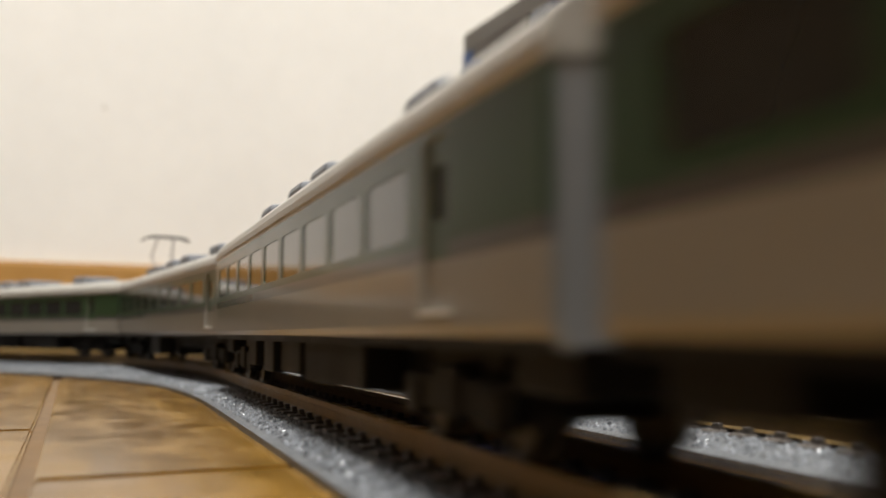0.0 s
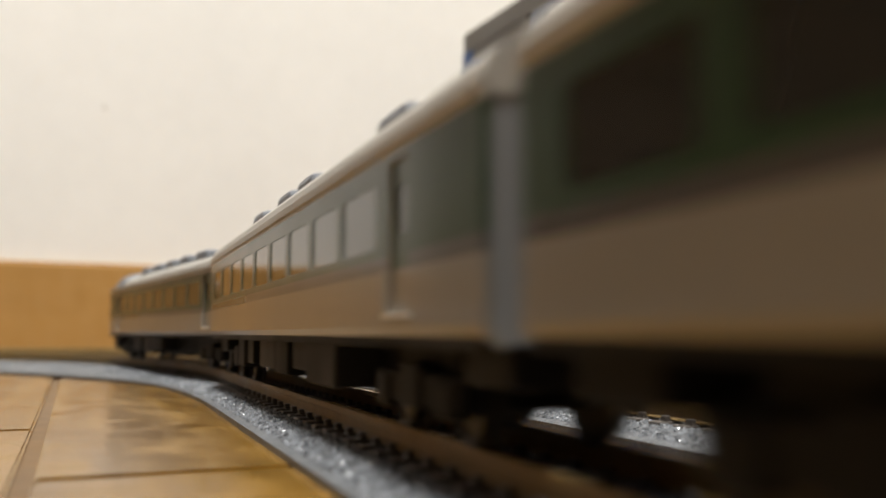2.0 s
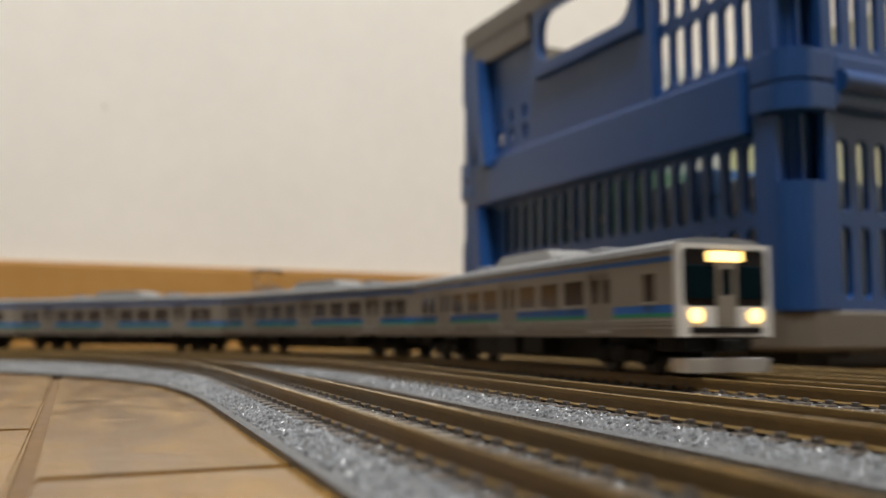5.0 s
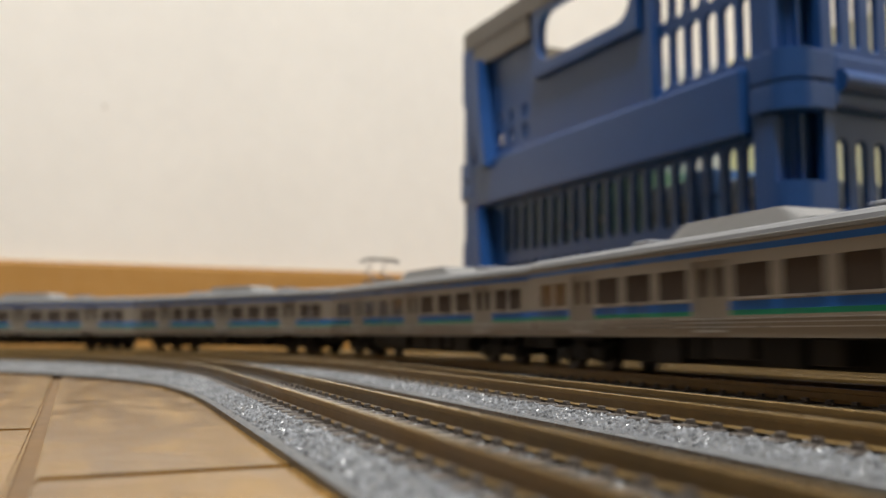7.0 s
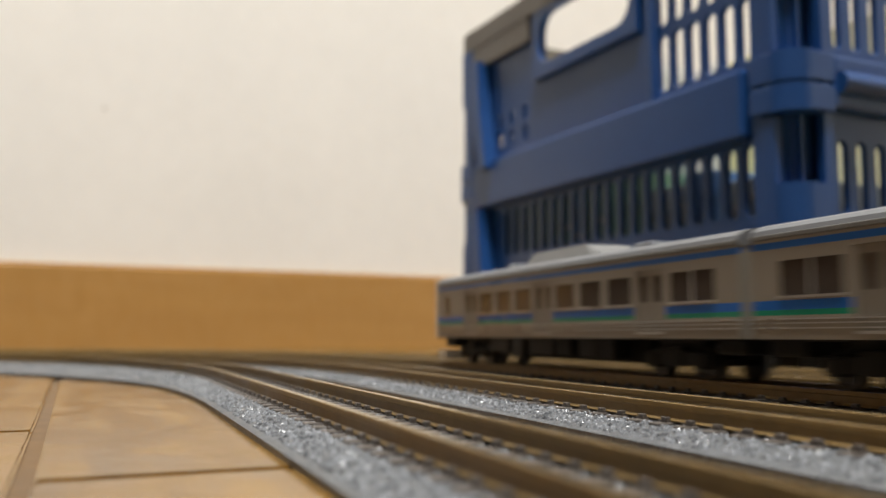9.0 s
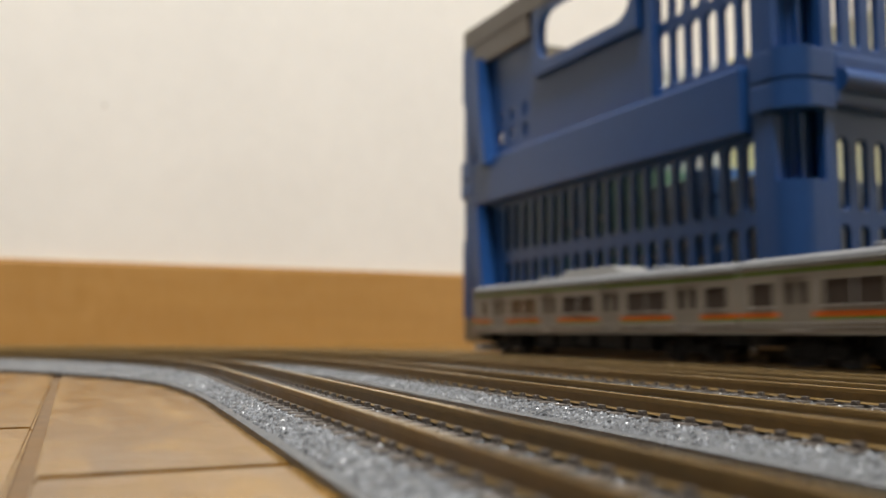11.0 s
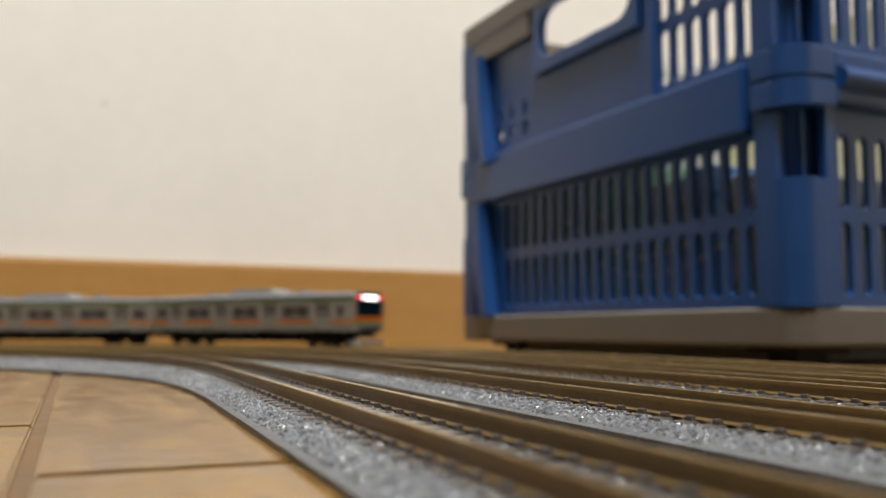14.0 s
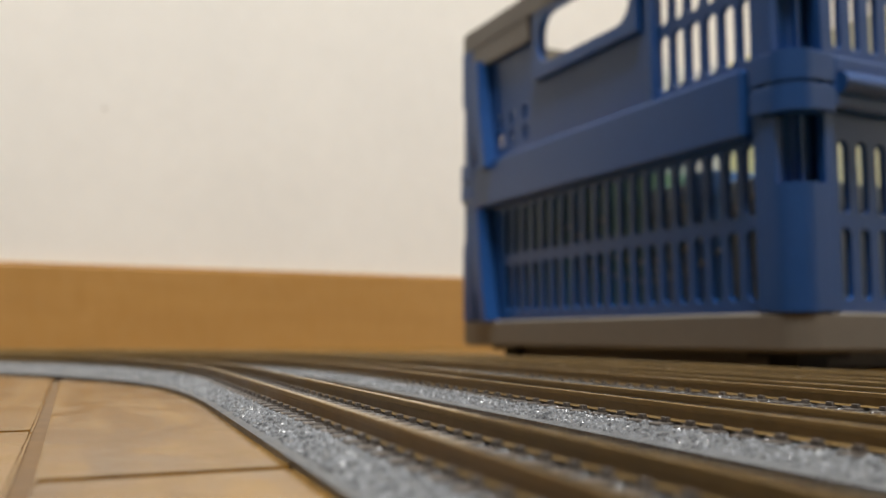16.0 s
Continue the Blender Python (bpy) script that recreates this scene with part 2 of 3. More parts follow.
SPLIT = -0.10                     # the white wall ends here; an added unseen dark wall goes on from it
room_box("wall_north", SPLIT, RIGHT + 0.1, FAR, FAR + 0.1, 0, TOP, M_WALL, "off-white textured wallpaper wall behind the tracks", "wall")
# unseen wall added so that near train windows reflect something dark
room_box("wall_closet", LEFT - 0.1, SPLIT, FAR, FAR + 0.1, 0, TOP, M_UNSEEN, "plain unseen dark brown wall for dark window reflections", "wall")
# south and west are unseen, kept dark to cut light bounced onto train sides
room_box("wall_south", LEFT - 0.1, RIGHT + 0.1, NEAR - 0.1, NEAR, 0, TOP, M_UNSEEN, "plain unseen dark brown wall that cuts bounced light", "wall")
room_box("wall_west", LEFT - 0.1, LEFT, NEAR, FAR, 0, TOP, M_UNSEEN, "plain unseen dark brown wall that cuts bounced light", "wall")
room_box("wall_east", RIGHT, RIGHT + 0.1, NEAR, FAR, 0, TOP, M_WALL, "plain off-white wallpaper wall", "wall")
room_box("ceiling", LEFT - 0.1, RIGHT + 0.1, NEAR - 0.1, FAR + 0.1, TOP, TOP + 0.1, M_CEIL, "plain white papered ceiling", "ceiling")
bm = bmesh.new()
add_box(bm, SPLIT, RIGHT, FAR - 0.007, FAR - 0.0005, 0.0, 0.065, s=1.0)
bmesh.ops.bevel(bm, geom=[e for e in bm.edges if all(v.co.z > 0.06 and v.co.y < FAR - 0.005 for v in e.verts)], offset=0.0025, segments=3, affect="EDGES")
sk = new("baseboard", mesh_of("baseboard", bm, M_SKIRT))
sk.matrix_world = ROOM
tagged(sk, "honey brown wooden skirting board along the wall", "baseboard", kind="structure")

mark = new("wall_mark", mesh_of("wall_mark", add_cyl(bmesh.new(), (0, 0, 0), (0, -0.4, 0), 1.7, 14), mat("smudge", (0.62, 0.59, 0.54), 0.9)))
mark.matrix_world = ROOM @ pose(0.1025, FAR + 0.0001, 0.186)
tagged(mark, "small grey smudge on the white wallpaper", "smudge", kind="structure")

ceiling_light = empty("ceiling_light", pose(LAMP[0], LAMP[1], TOP))
tagged(ceiling_light, "round white ceiling lamp with glowing diffuser", "ceiling lamp")
part("frame", add_cyl(bmesh.new(), (0, 0, -25), (0, 0, 0), 290, 48), M_LAMPRIM, ceiling_light)
part("diffuser", add_cyl(bmesh.new(), (0, 0, -34), (0, 0, -25), 265, 48), M_LAMP, ceiling_light, "glowing diffuser")

floor = empty("floor")
tagged(floor, "glossy honey brown wooden board floor with dark grooves", "floor", kind="structure")
bm = bmesh.new()
add_box(bm, LEFT, RIGHT, NEAR, FAR, -0.05, -0.0007, s=1.0)
part("subfloor", bm, M_GROOVE, floor, "dark groove bottoms", m=ROOM)


# tracks ---------------------------------------------------------------
def stations(i, ulo, uhi):
    """Steps along a track: long on the straights, short in the curves."""
    d, r, s0 = TRACKS[i]
    out, u = [], ulo
    while u < uhi:
        out.append(u)
        if -0.08 < u < 0.4:
            u += 0.006
            continue
        straight = -(s0 + BACK) < u < -0.001 or u > math.pi * r
        u = min(u + (0.05 if straight else r * radians(2.0)), 0.0) if u < -1e-6 else u + (0.05 if u > math.pi * r else r * radians(2.0))
    out.append(uhi)
    return out


def sweep(i, profile, slots, closed=True, shift=None):
    """A profile of (outwards, up) in mm, drawn once round the loop of track i."""
    d, r, s0 = TRACKS[i]
    run = s0 + BACK
    us = stations(i, -run - math.pi * r, run + math.pi * r)[:-1]
    verts, faces, mats = [], [], []
    n = len(profile)
    for u in us:
        for k, (o, z) in enumerate(profile):
            oo = o * MM + (shift(k, u) if shift else 0.0)
            p, _ = on_track(i, u, oo)
            verts.append((p.x, p.y, z * MM))
    m = len(us)
    for j in range(m):
        for k in range(n if closed else n - 1):
            faces.append((j * n + k, ((j + 1) % m) * n + k, ((j + 1) % m) * n + (k + 1) % n, j * n + (k + 1) % n))
            mats.append(slots[k])
    return verts, faces, mats


def pydata(name, verts, faces, materials, slots=None):
    me = bpy.data.meshes.new(name)
    me.from_pydata(verts, [], faces)
    for m in (materials if isinstance(materials, (list, tuple)) else [materials]):
        me.materials.append(m)
    if slots is not None:
        me.polygons.foreach_set("material_index", slots)
    me.update()
    return me


def apron(u):
    """The inner shoulder of the nearest track widens gently along its curve."""
    v, w = max(0.0, u + 0.05), 0.1
    return min(0.23 * (v * v / (2 * w) if v < w else v - w / 2), 0.034)


def bed_height(i, o, u):
    """Height in mm of the ballast at o mm outwards."""
    lo = -12.5 - (apron(u) * 1000 if i == 0 and 0 < u + 0.05 < 0.83 else 0)
    if o < -8.2:
        return 0.85 + 0.95 * (o - lo) / (-8.2 - lo)
    if o > 8.2:
        return 0.85 + 0.95 * (12.5 - o) / 4.3
    return 1.8


def sleeper_mesh():
    bm = bmesh.new()
    add_box(bm, -1.15, 1.15, -7.3, 7.3, 0.4, 2.15, 0.15)
    for y in (-4.9, 4.9):
        add_box(bm, -0.7, 0.7, y - 1.1, y + 1.1, 2.0, 2.4)
        for dy in (-0.85, 0.85):
            add_box(bm, -0.55, 0.55, y + dy - 0.34, y + dy + 0.3, 2.2, 2.75, 0.1)
    return mesh_of("sleeper", bm, M_TIE, weld=False)


SLEEPER = sleeper_mesh()
PITCH = 0.0047
rng = np.random.default_rng(5)
for i in range(5):
    d, r, s0 = TRACKS[i]
    track = empty("model_railway_track")
    tagged(track, "n gauge track on grey moulded ballast with brown rails", "railway track", group="parallel tracks")
    prof = [(-12.5, 0.0), (-12.5, 0.75), (-12.0, 0.95), (-8.2, 1.8), (8.2, 1.8), (12.0, 0.95), (12.5, 0.75), (12.5, 0.0)]
    if i > 1:
        prof = [(math.copysign(min(abs(o), 11.6), o), z) for o, z in prof]
    shift = (lambda k, u: -apron(u) if k < 3 and 0 < u + 0.05 < 0.83 else 0.0) if i == 0 else None
    v, f, s = sweep(i, prof, [0] * 8, shift=shift)
    part("roadbed", pydata("roadbed", v, f, M_BED), None, track, "grey moulded plastic ballast bed")
    rp = [(-0.55, 2.3), (-0.55, 2.4), (-0.26, 2.65), (-0.26, 3.6), (-0.45, 3.75), (-0.45, 4.28), (-0.36, 4.37), (0.36, 4.37), (0.45, 4.28),
          (0.45, 3.75), (0.26, 3.6), (0.26, 2.65), (0.55, 2.4), (0.55, 2.3)]
    for side in (-4.9, 4.9):
        v, f, s = sweep(i, [(o + side, z) for o, z in rp], [1 if k in (6,) else 0 for k in range(14)])
        part("rail", pydata("rail", v, f, [M_RAILSIDE, M_RAILTOP], s), None, track, "brown rail with bright worn head")
    near = (-0.165, 0.16) if i < 3 else (-0.11, 0.10)
    u = near[0] + 0.001
    while u < near[1]:
        p, w = on_track(i, u)
        part("sleeper", SLEEPER, None, track, m=Matrix.Translation(p) @ Matrix.Rotation(math.atan2(w.y, w.x), 4, "Z"))
        u += PITCH
    verts, faces = [], []
    run = s0 + BACK
    while u < 2 * run + math.pi * r + near[0]:
        p, w = on_track(i, u)
        q = Vector((-w.y, w.x, 0))
        b0 = len(verts)
        for z in (0.0004, 0.0021):
            for a, c in ((-1, -1), (1, -1), (1, 1), (-1, 1)):
                e = p + w * (a * 0.00115) + q * (c * 0.0082)
                verts.append((e.x, e.y, z))
        faces += [tuple(b0 + k for k in q4) for q4 in ((4, 5, 6, 7), (0, 1, 5, 4), (1, 2, 6, 5), (2, 3, 7, 6), (3, 0, 4, 7))]
        u += PITCH
    tagged(part("far_sleepers", pydata("far_sleepers", verts, faces, M_TIE), None, track), kind="stuff")
    # loose-looking grains of the ballast where the lens passes close by
    count = (32000, 30000, 12000, 5000, 4000)[i]
    uu = rng.uniform(-0.175, 0.20, count)
    oo = rng.uniform(-11.6, 11.6, count)
    if i == 0:
        extra = np.array([apron(a) * 1000 for a in uu])
        oo = np.where(oo < -8, -8 + (oo + 8) * (3.6 + extra) / 3.6, oo)
    size = rng.uniform(0.17, 0.36, count) * MM
    jit = rng.uniform(0.75, 1.25, (count, 9))
    spin = rng.uniform(0, math.pi, count)
    verts, faces = [], []
    for a, o, g, jj, sp in zip(uu.tolist(), oo.tolist(), size.tolist(), jit.tolist(), spin.tolist()):
        if abs(o) < 7.3 and abs((a - near[0] - 0.001 + PITCH / 2) % PITCH - PITCH / 2) < 0.0012:
            continue
        p, _ = on_track(i, a, o * MM)
        z = bed_height(i, o, a) * MM - 0.00005
        b0 = len(verts)
        cs, sn = math.cos(sp), math.sin(sp)
        for lift, wide in ((0.0, 1.0), (0.75, 0.62)):
            for k, (ax, ay) in enumerate(((cs, sn), (-sn, cs), (-cs, -sn), (sn, -cs))):
                q = g * wide * jj[k]
                verts.append((p.x + q * ax, p.y + q * ay, z + g * lift * jj[4 + k]))
        verts.append((p.x, p.y, z + g * 1.0 * jj[8]))
        for k in range(4):
            n4 = (k + 1) % 4
            faces.append((b0 + k, b0 + n4, b0 + 4 + n4, b0 + 4 + k))
            faces.append((b0 + 4 + k, b0 + 4 + n4, b0 + 8))
    tagged(part("ballast", pydata("ballast", verts, faces, M_GRAIN), None, track, "sparkling grey stone-like ballast grains"), kind="stuff")


# folding crate --------------------------------------------------------
def rounded(x0, x1, y0, y1, r, z, n=6):
    out = []
    for cx, cy, a0 in ((x1 - r, y1 - r, 0), (x0 + r, y1 - r, 90), (x0 + r, y0 + r, 180), (x1 - r, y0 + r, 270)):
        out += [(cx + r * math.cos(radians(a0 + 90 * k / n)), cy + r * math.sin(radians(a0 + 90 * k / n)), z) for k in range(n + 1)]
    return out


def ring_band(profile, W, B):
    """A closed band round a rounded rectangle; profile of (inset, height) in mm."""
    bm = bmesh.new()
    rings = [[bm.verts.new(Vector(q) * MM) for q in rounded(g, W - g, g, B - g, max(2, 9 - g), z)] for g, z in profile]
    n = len(rings[0])
    for a in range(len(rings)):
        r0, r1 = rings[a], rings[(a + 1) % len(rings)]
        for k in range(n):
            bm.faces.new((r0[k], r0[(k + 1) % n], r1[(k + 1) % n], r1[k]))
    return bm


CW, CB = 244, 310


def crate():
    """Its track side runs along +x from the far corner, its other side along +y (mm)."""
    c = empty("folding_crate")
    tagged(c, "blue plastic folding crate with grey rim and base", "storage crate")
    W, B, T = CW, CB, 2.5
    part("base", loft([rounded(2, W - 2, 2, B - 2, 8, 6.2), rounded(0, W, 0, B, 9, 7.5), rounded(0, W, 0, B, 9, 18.5),
                       rounded(1, W - 1, 1, B - 1, 8.5, 19.5)]), M_CGREY, c, "taupe grey plastic base tray")
    for cx, cy, a0 in ((8, 8, 180), (W - 8, 8, 270), (W - 8, B - 8, 0), (8, B - 8, 90)):
        # solid below, a hollow on either side of the two collars, solid above
        for nm, r, z0, z1 in (("corner_column", 8.2, 19.5, 62), ("corner_core", 1.6, 62, 86), ("corner_collar", 9.2, 86, 95.2), ("corner_collar", 9.2, 96.2, 106.5),
                              ("corner_core", 1.6, 106, 141), ("corner_column", 8.2, 141, 171)):
            ring = [(cx + r * math.cos(radians(a0 + 90 * k / 8)), cy + r * math.sin(radians(a0 + 90 * k / 8))) for k in range(9)]
            ring = [(cx, cy)] + ring
            part(nm, loft([[(px, py, z0) for px, py in ring], [(px, py, z1) for px, py in ring]]), M_BLUE, c)
    for fx, fy in ((14, 14), (W - 38, 14), (14, B - 40), (W - 38, B - 40)):
        part("foot", add_box(box(fx + 5, fx + 19, fy + 5, fy + 19, 0, 3.8), fx, fx + 24, fy, fy + 24, 3.8, 7.4), M_FOOT, c, "black foot")
    # added block that stands in for the shade in the gap under the base
    part("shade_block", box(22, W - 22, 22, B - 22, 0.3, 6.6, 0.6), M_CGREY, c, "grey block added in the shaded gap under the base")
    part("rim", ring_band([(0, 171), (0, 181.5), (1.5, 183), (6, 183), (6, 171)], W, B), M_CGREY, c, "taupe grey top rim")

    def side(length, m, track_side):
        """One wall: a lower leaf, a hinge bar, an upper leaf with a handle hole, two end posts."""
        post = 18 if track_side else 19
        pit = 9.0 if track_side else 9.2
        gap = 1.7 if track_side else 2.1
        a0, a1 = (38, length - post - 2) if track_side else (post + 1, length - post - 1)
        holes, x = [], a1
        while x - pit > a0:
            holes += [(x - pit + gap, x - gap, 23.5, 48.5, 2.8), (x - pit + gap, x - gap, 53, 78.5, 2.8)]
            x -= pit
        part("lower_leaf", panel(post - 1, length - post - 1, 19.5, 80 if track_side else 90, 4.6, 4.6 + T, holes), M_BLUE, c, "slotted lower leaf", m=m)
        holes = []
        if track_side:
            h0, h1 = 85.0, 159.0
            for k in range(6):
                a = a1 + 1.6 - (k + 1) * 9.0
                holes += [(a + 1.3, a + 7.7, 108, 131.5, 3.0), (a + 1.3, a + 7.7, 135, 158, 3.0)]
            for a in (40, 53, 66):
                holes += [(a, a + 5.5, 110, 118, 1.6), (a, a + 5.5, 120.5, 128.5, 1.6)]
        else:
            h0, h1 = length * 0.36, length * 0.64
            x = a0 + 1
            while x + pit < length - post:
                if x + pit < h0 - 4 or x > h1 + 4:
                    holes += [(x + 2.4, x + pit - 2.4, 110, 132, 3.0), (x + 2.4, x + pit - 2.4, 137, 158, 3.0)]
                x += pit
        holes.append((h0, h1, 142.5, 169, 9.5))
        part("upper_leaf", panel(post - 4, length - post + 4, 100, 171, 3.4, 3.4 + T, holes), M_BLUE, c, "upper leaf with oval handle hole", m=m)
        # grey rim apron on either side of the handle, blue collar round the hole
        for a, b in ((6, h0 - 8), (h1 + 8, length - 6)):
            part("rim_apron", box(a, b, 0.4, 2.9, 158.5, 171.4, 0.4), M_CGREY, c, "taupe grey rim edge", m=m)
        part("handle_collar", panel(h0 - 4, h1 + 4, 137, 171, 0.6, 2.9, [(h0 + 0.5, h1 - 0.5, 143, 168.5, 9.5)]), M_BLUE, c, m=m)
        part("hinge_bar", box(post - 5, length - post - 4, -0.6, 7.5, 80, 105, 1.4) if track_side else box(post + 1, length - post - 1, 0.4, 7.5, 88, 107, 1.4), M_BLUE, c, "thick blue middle bar", m=m)
        for a in (0, length - post):
            lo, hi = (a + 8, a + post) if a == 0 else (a, a + post - 8)
            edge = (hi - 4.5, hi) if a == 0 else (lo, lo + 4.5)
            body = (lo, edge[0] + 0.02) if a == 0 else (edge[1] - 0.02, hi)
            part("post_strip", box(*edge, 0.2, 3.6, 19.5, 171, 0.3), M_BLUE, c, m=m)
            for za, zb in ((19.5, 62), (141, 171)) if not track_side else ((19.5, 85), (107, 171)):
                part("corner_post", box(*body, -0.15, 3.6, za, zb, 0.3), M_BLUE, c, m=m)
            part("post_back", box(a + (4 if a == 0 else -4), a + post + (4 if a == 0 else -4), 7.8, 9.0, 20, 171), M_BLUE, c, m=m)
            for za, zb in ((86, 95.2), (96.2, 106.5)):
                part("post_collar", box(lo - (0.4 if a == 0 else 0), hi + (0 if a == 0 else 0.4), -1.1, 5.4, za, zb, 0.6), M_BLUE, c, m=m)
        if track_side:
            part("rib", box(169, 173.5, 0.2, 4, 100.2, 171, 0.6), M_BLUE, c, m=m)
            for za, zb in ((19.6, 79), (100.5, 160)):
                rib = [[(24 + 9 * math.sin(f * 1.5), y, za + (zb - za) * f) for y in (-4.5, 4)] + [(32 + 9 * math.sin(f * 1.5), y, za + (zb - za) * f) for y in (4, -4.5)]
                       for f in (1.0, 0.9, 0.75, 0.5, 0.25, 0)]
                rib = [[(x + (41 - 32 - 9 * math.sin(f * 1.5)) * 2 - 18 + 8, y, z) for x, y, z in r] for r, f in zip(rib, (1.0, 0.9, 0.75, 0.5, 0.25, 0))]
                part("rib", loft(rib), M_BLUE, c, "curved outer rib", m=m)
        else:
            part("hinge_pin", add_cyl(bmesh.new(), (post + 3, 0.4, 97), (length - post - 3, 0.4, 97), 4.0, 16), M_BLUE, c, m=m)

    side(W, Matrix.Identity(4), True)
    side(B, pose(0, B * MM, 0, 0, 0, -90), False)
    side(W, pose(W * MM, B * MM, 0, 0, 0, 180), True)
    side(B, pose(W * MM, 0, 0, 0, 0, 90), False)
    return c


# a place by the near lower corner, and the way of the side that faces the tracks
CORNER = Vector((0.1105, 0.2965, 0))
C_TURN = 25.5
the_crate = crate()
# the crate's own origin is its far corner on the track side
the_crate.matrix_world = Matrix.Translation(CORNER + Vector((-math.sin(radians(C_TURN)), math.cos(radians(C_TURN)), 0)) * 0.236) \
    @ Matrix.Rotation(radians(C_TURN - 90), 4, "Z")
IN_CRATE = the_crate.matrix_world.copy()


def carton(x0, x1, y0, y1, z0, z1, color, label):
    """A closed paperboard box with a lid seam, standing in the crate."""
    m = mat("carton_paper", color, 0.5, vary=0.1, scale=90)
    e = empty("carton", IN_CRATE @ pose(x0 * MM, y0 * MM, z0 * MM))
    tagged(e, label, "box", group="boxes in the crate")
    w, b, h = x1 - x0, y1 - y0, z1 - z0
    part("body", box(0, w, 0, b, 0, h * 0.8, 0.6), m, e)
    part("lid", box(-0.4, w + 0.4, -0.4, b + 0.4, h * 0.8, h, 0.6), m, e)
    return e


rb = random.Random(4)
PAL = [((0.80, 0.72, 0.44), "pale yellow paperboard box standing in the crate"), ((0.84, 0.82, 0.79), "white paperboard box standing in the crate"),
       ((0.10, 0.20, 0.42), "blue printed box standing in the crate"), ((0.45, 0.09, 0.07), "red printed box standing in the crate"),
       ((0.16, 0.28, 0.18), "green printed box standing in the crate"), ((0.40, 0.27, 0.12), "brown paperboard box standing in the crate"),
       ((0.30, 0.34, 0.36), "grey printed box standing in the crate")]
x = 12
while x < 205:
    w = rb.uniform(14, 26)
    col, lab = PAL[rb.choice([2, 4, 6, 2, 6, 5, 4])]
    carton(x, min(x + w - 1.5, 214), 12 + rb.uniform(0, 8), 90, 20.0, rb.uniform(79, 86) if x < 150 else rb.uniform(70, 76), col, lab)
    x += w
for x0, x1, y0, y1, col, high in ((12, 100, 100, 280, 1, 154), (104, 150, 100, 280, 0, 151), (156, 224, 98, 196, 0, 148), (156, 224, 202, 290, 1, 140)):
    carton(x0, x1, y0, y1, 20.0, high, *PAL[col])
carton(14, 96, 16, 88, 87, 112, *PAL[6])
carton(16, 90, 42, 94, 112.5, 152, *PAL[1])


def cable():
    e = empty("cable", IN_CRATE)
    tagged(e, "pale grey cable hanging in loops inside the crate", "cable")
    for k, (x0, x1, z0, dip) in enumerate(((96, 222, 64, 22), (90, 228, 58, 24), (120, 226, 66, 30))):
        pts = [(x0 + (x1 - x0) * j / 16, 8.4 + 0.9 * k, z0 - dip * math.sin(math.pi * j / 16)) for j in range(17)]
        rings = []
        for q in pts:
            rings.append([(q[0], q[1] + 0.8 * math.cos(a), q[2] + 0.8 * math.sin(a)) for a in (0, 1.05, 2.09, 3.14, 4.19, 5.24)])
        part("loop", loft(rings), M_CABLE, e)


M_CABLE = mat("cable_sheath", (0.5, 0.5, 0.48), 0.4)
cable()


# rolling stock --------------------------------------------------------
BOT, HALF = 7.0, 9.75


def roof_ring(x, half, z0, z1, n=10):
    pts = []
    for k in range(n + 1):
        a = math.pi * k / n
        ca, sa = math.cos(a), math.sin(a)
        pts.append((x, half * math.copysign(abs(ca) ** 0.6, ca), z0 + (z1 - z0) * sa ** 0.75))
    return [(x, half, z0 - 0.5)] + pts + [(x, -half, z0 - 0.5)]


AXLE = mesh_of("axle", add_cyl(bmesh.new(), (0, -4.9, 0), (0, 4.9, 0), 0.6, 8), M_WHEEL)
WHEEL = mesh_of("wheel", loft([[(r * math.cos(2 * math.pi * k / 20), y, r * math.sin(2 * math.pi * k / 20)) for k in range(20)]
                               for y, r in ((-1.1, 2.4), (-1.0, 3.3), (-0.6, 3.3), (-0.5, 2.85), (0.6, 2.75), (0.7, 2.3), (0.4, 2.0), (0.4, 0.9), (0.9, 0.7))]), M_WHEEL)


def bogie(car, x):
    b = empty("bogie")
    b.parent = car
    b.location = (x * MM, 0, 0)
    bm = bmesh.new()
    for y in (-6.6, 6.6):
        add_box(bm, -9.5, 9.5, y - 0.6, y + 0.6, 2.4, 4.8, 0.2)
        for ax in (-7, 7):
            add_box(bm, ax - 1.6, ax + 1.6, y - 0.9, y + 0.9, 1.9, 4.4, 0.2)
        add_box(bm, -2.2, 2.2, y - 0.9, y + 0.9, 2.2, 5.6, 0.2)
    add_box(bm, -6.5, 6.5, -6, 6, 4.4, 7.4)
    part("frame", bm, M_DARK, b, "black bogie frame")
    for ax in (-7, 7):
        part("axle", AXLE, None, b, m=pose(ax * MM, 0, 2.85 * MM))
        for y in (-1, 1):
            part("wheel", WHEEL, None, b, m=pose(ax * MM, y * 4.9 * MM, 2.85 * MM, 0, 0, 0 if y > 0 else 180))
    return b


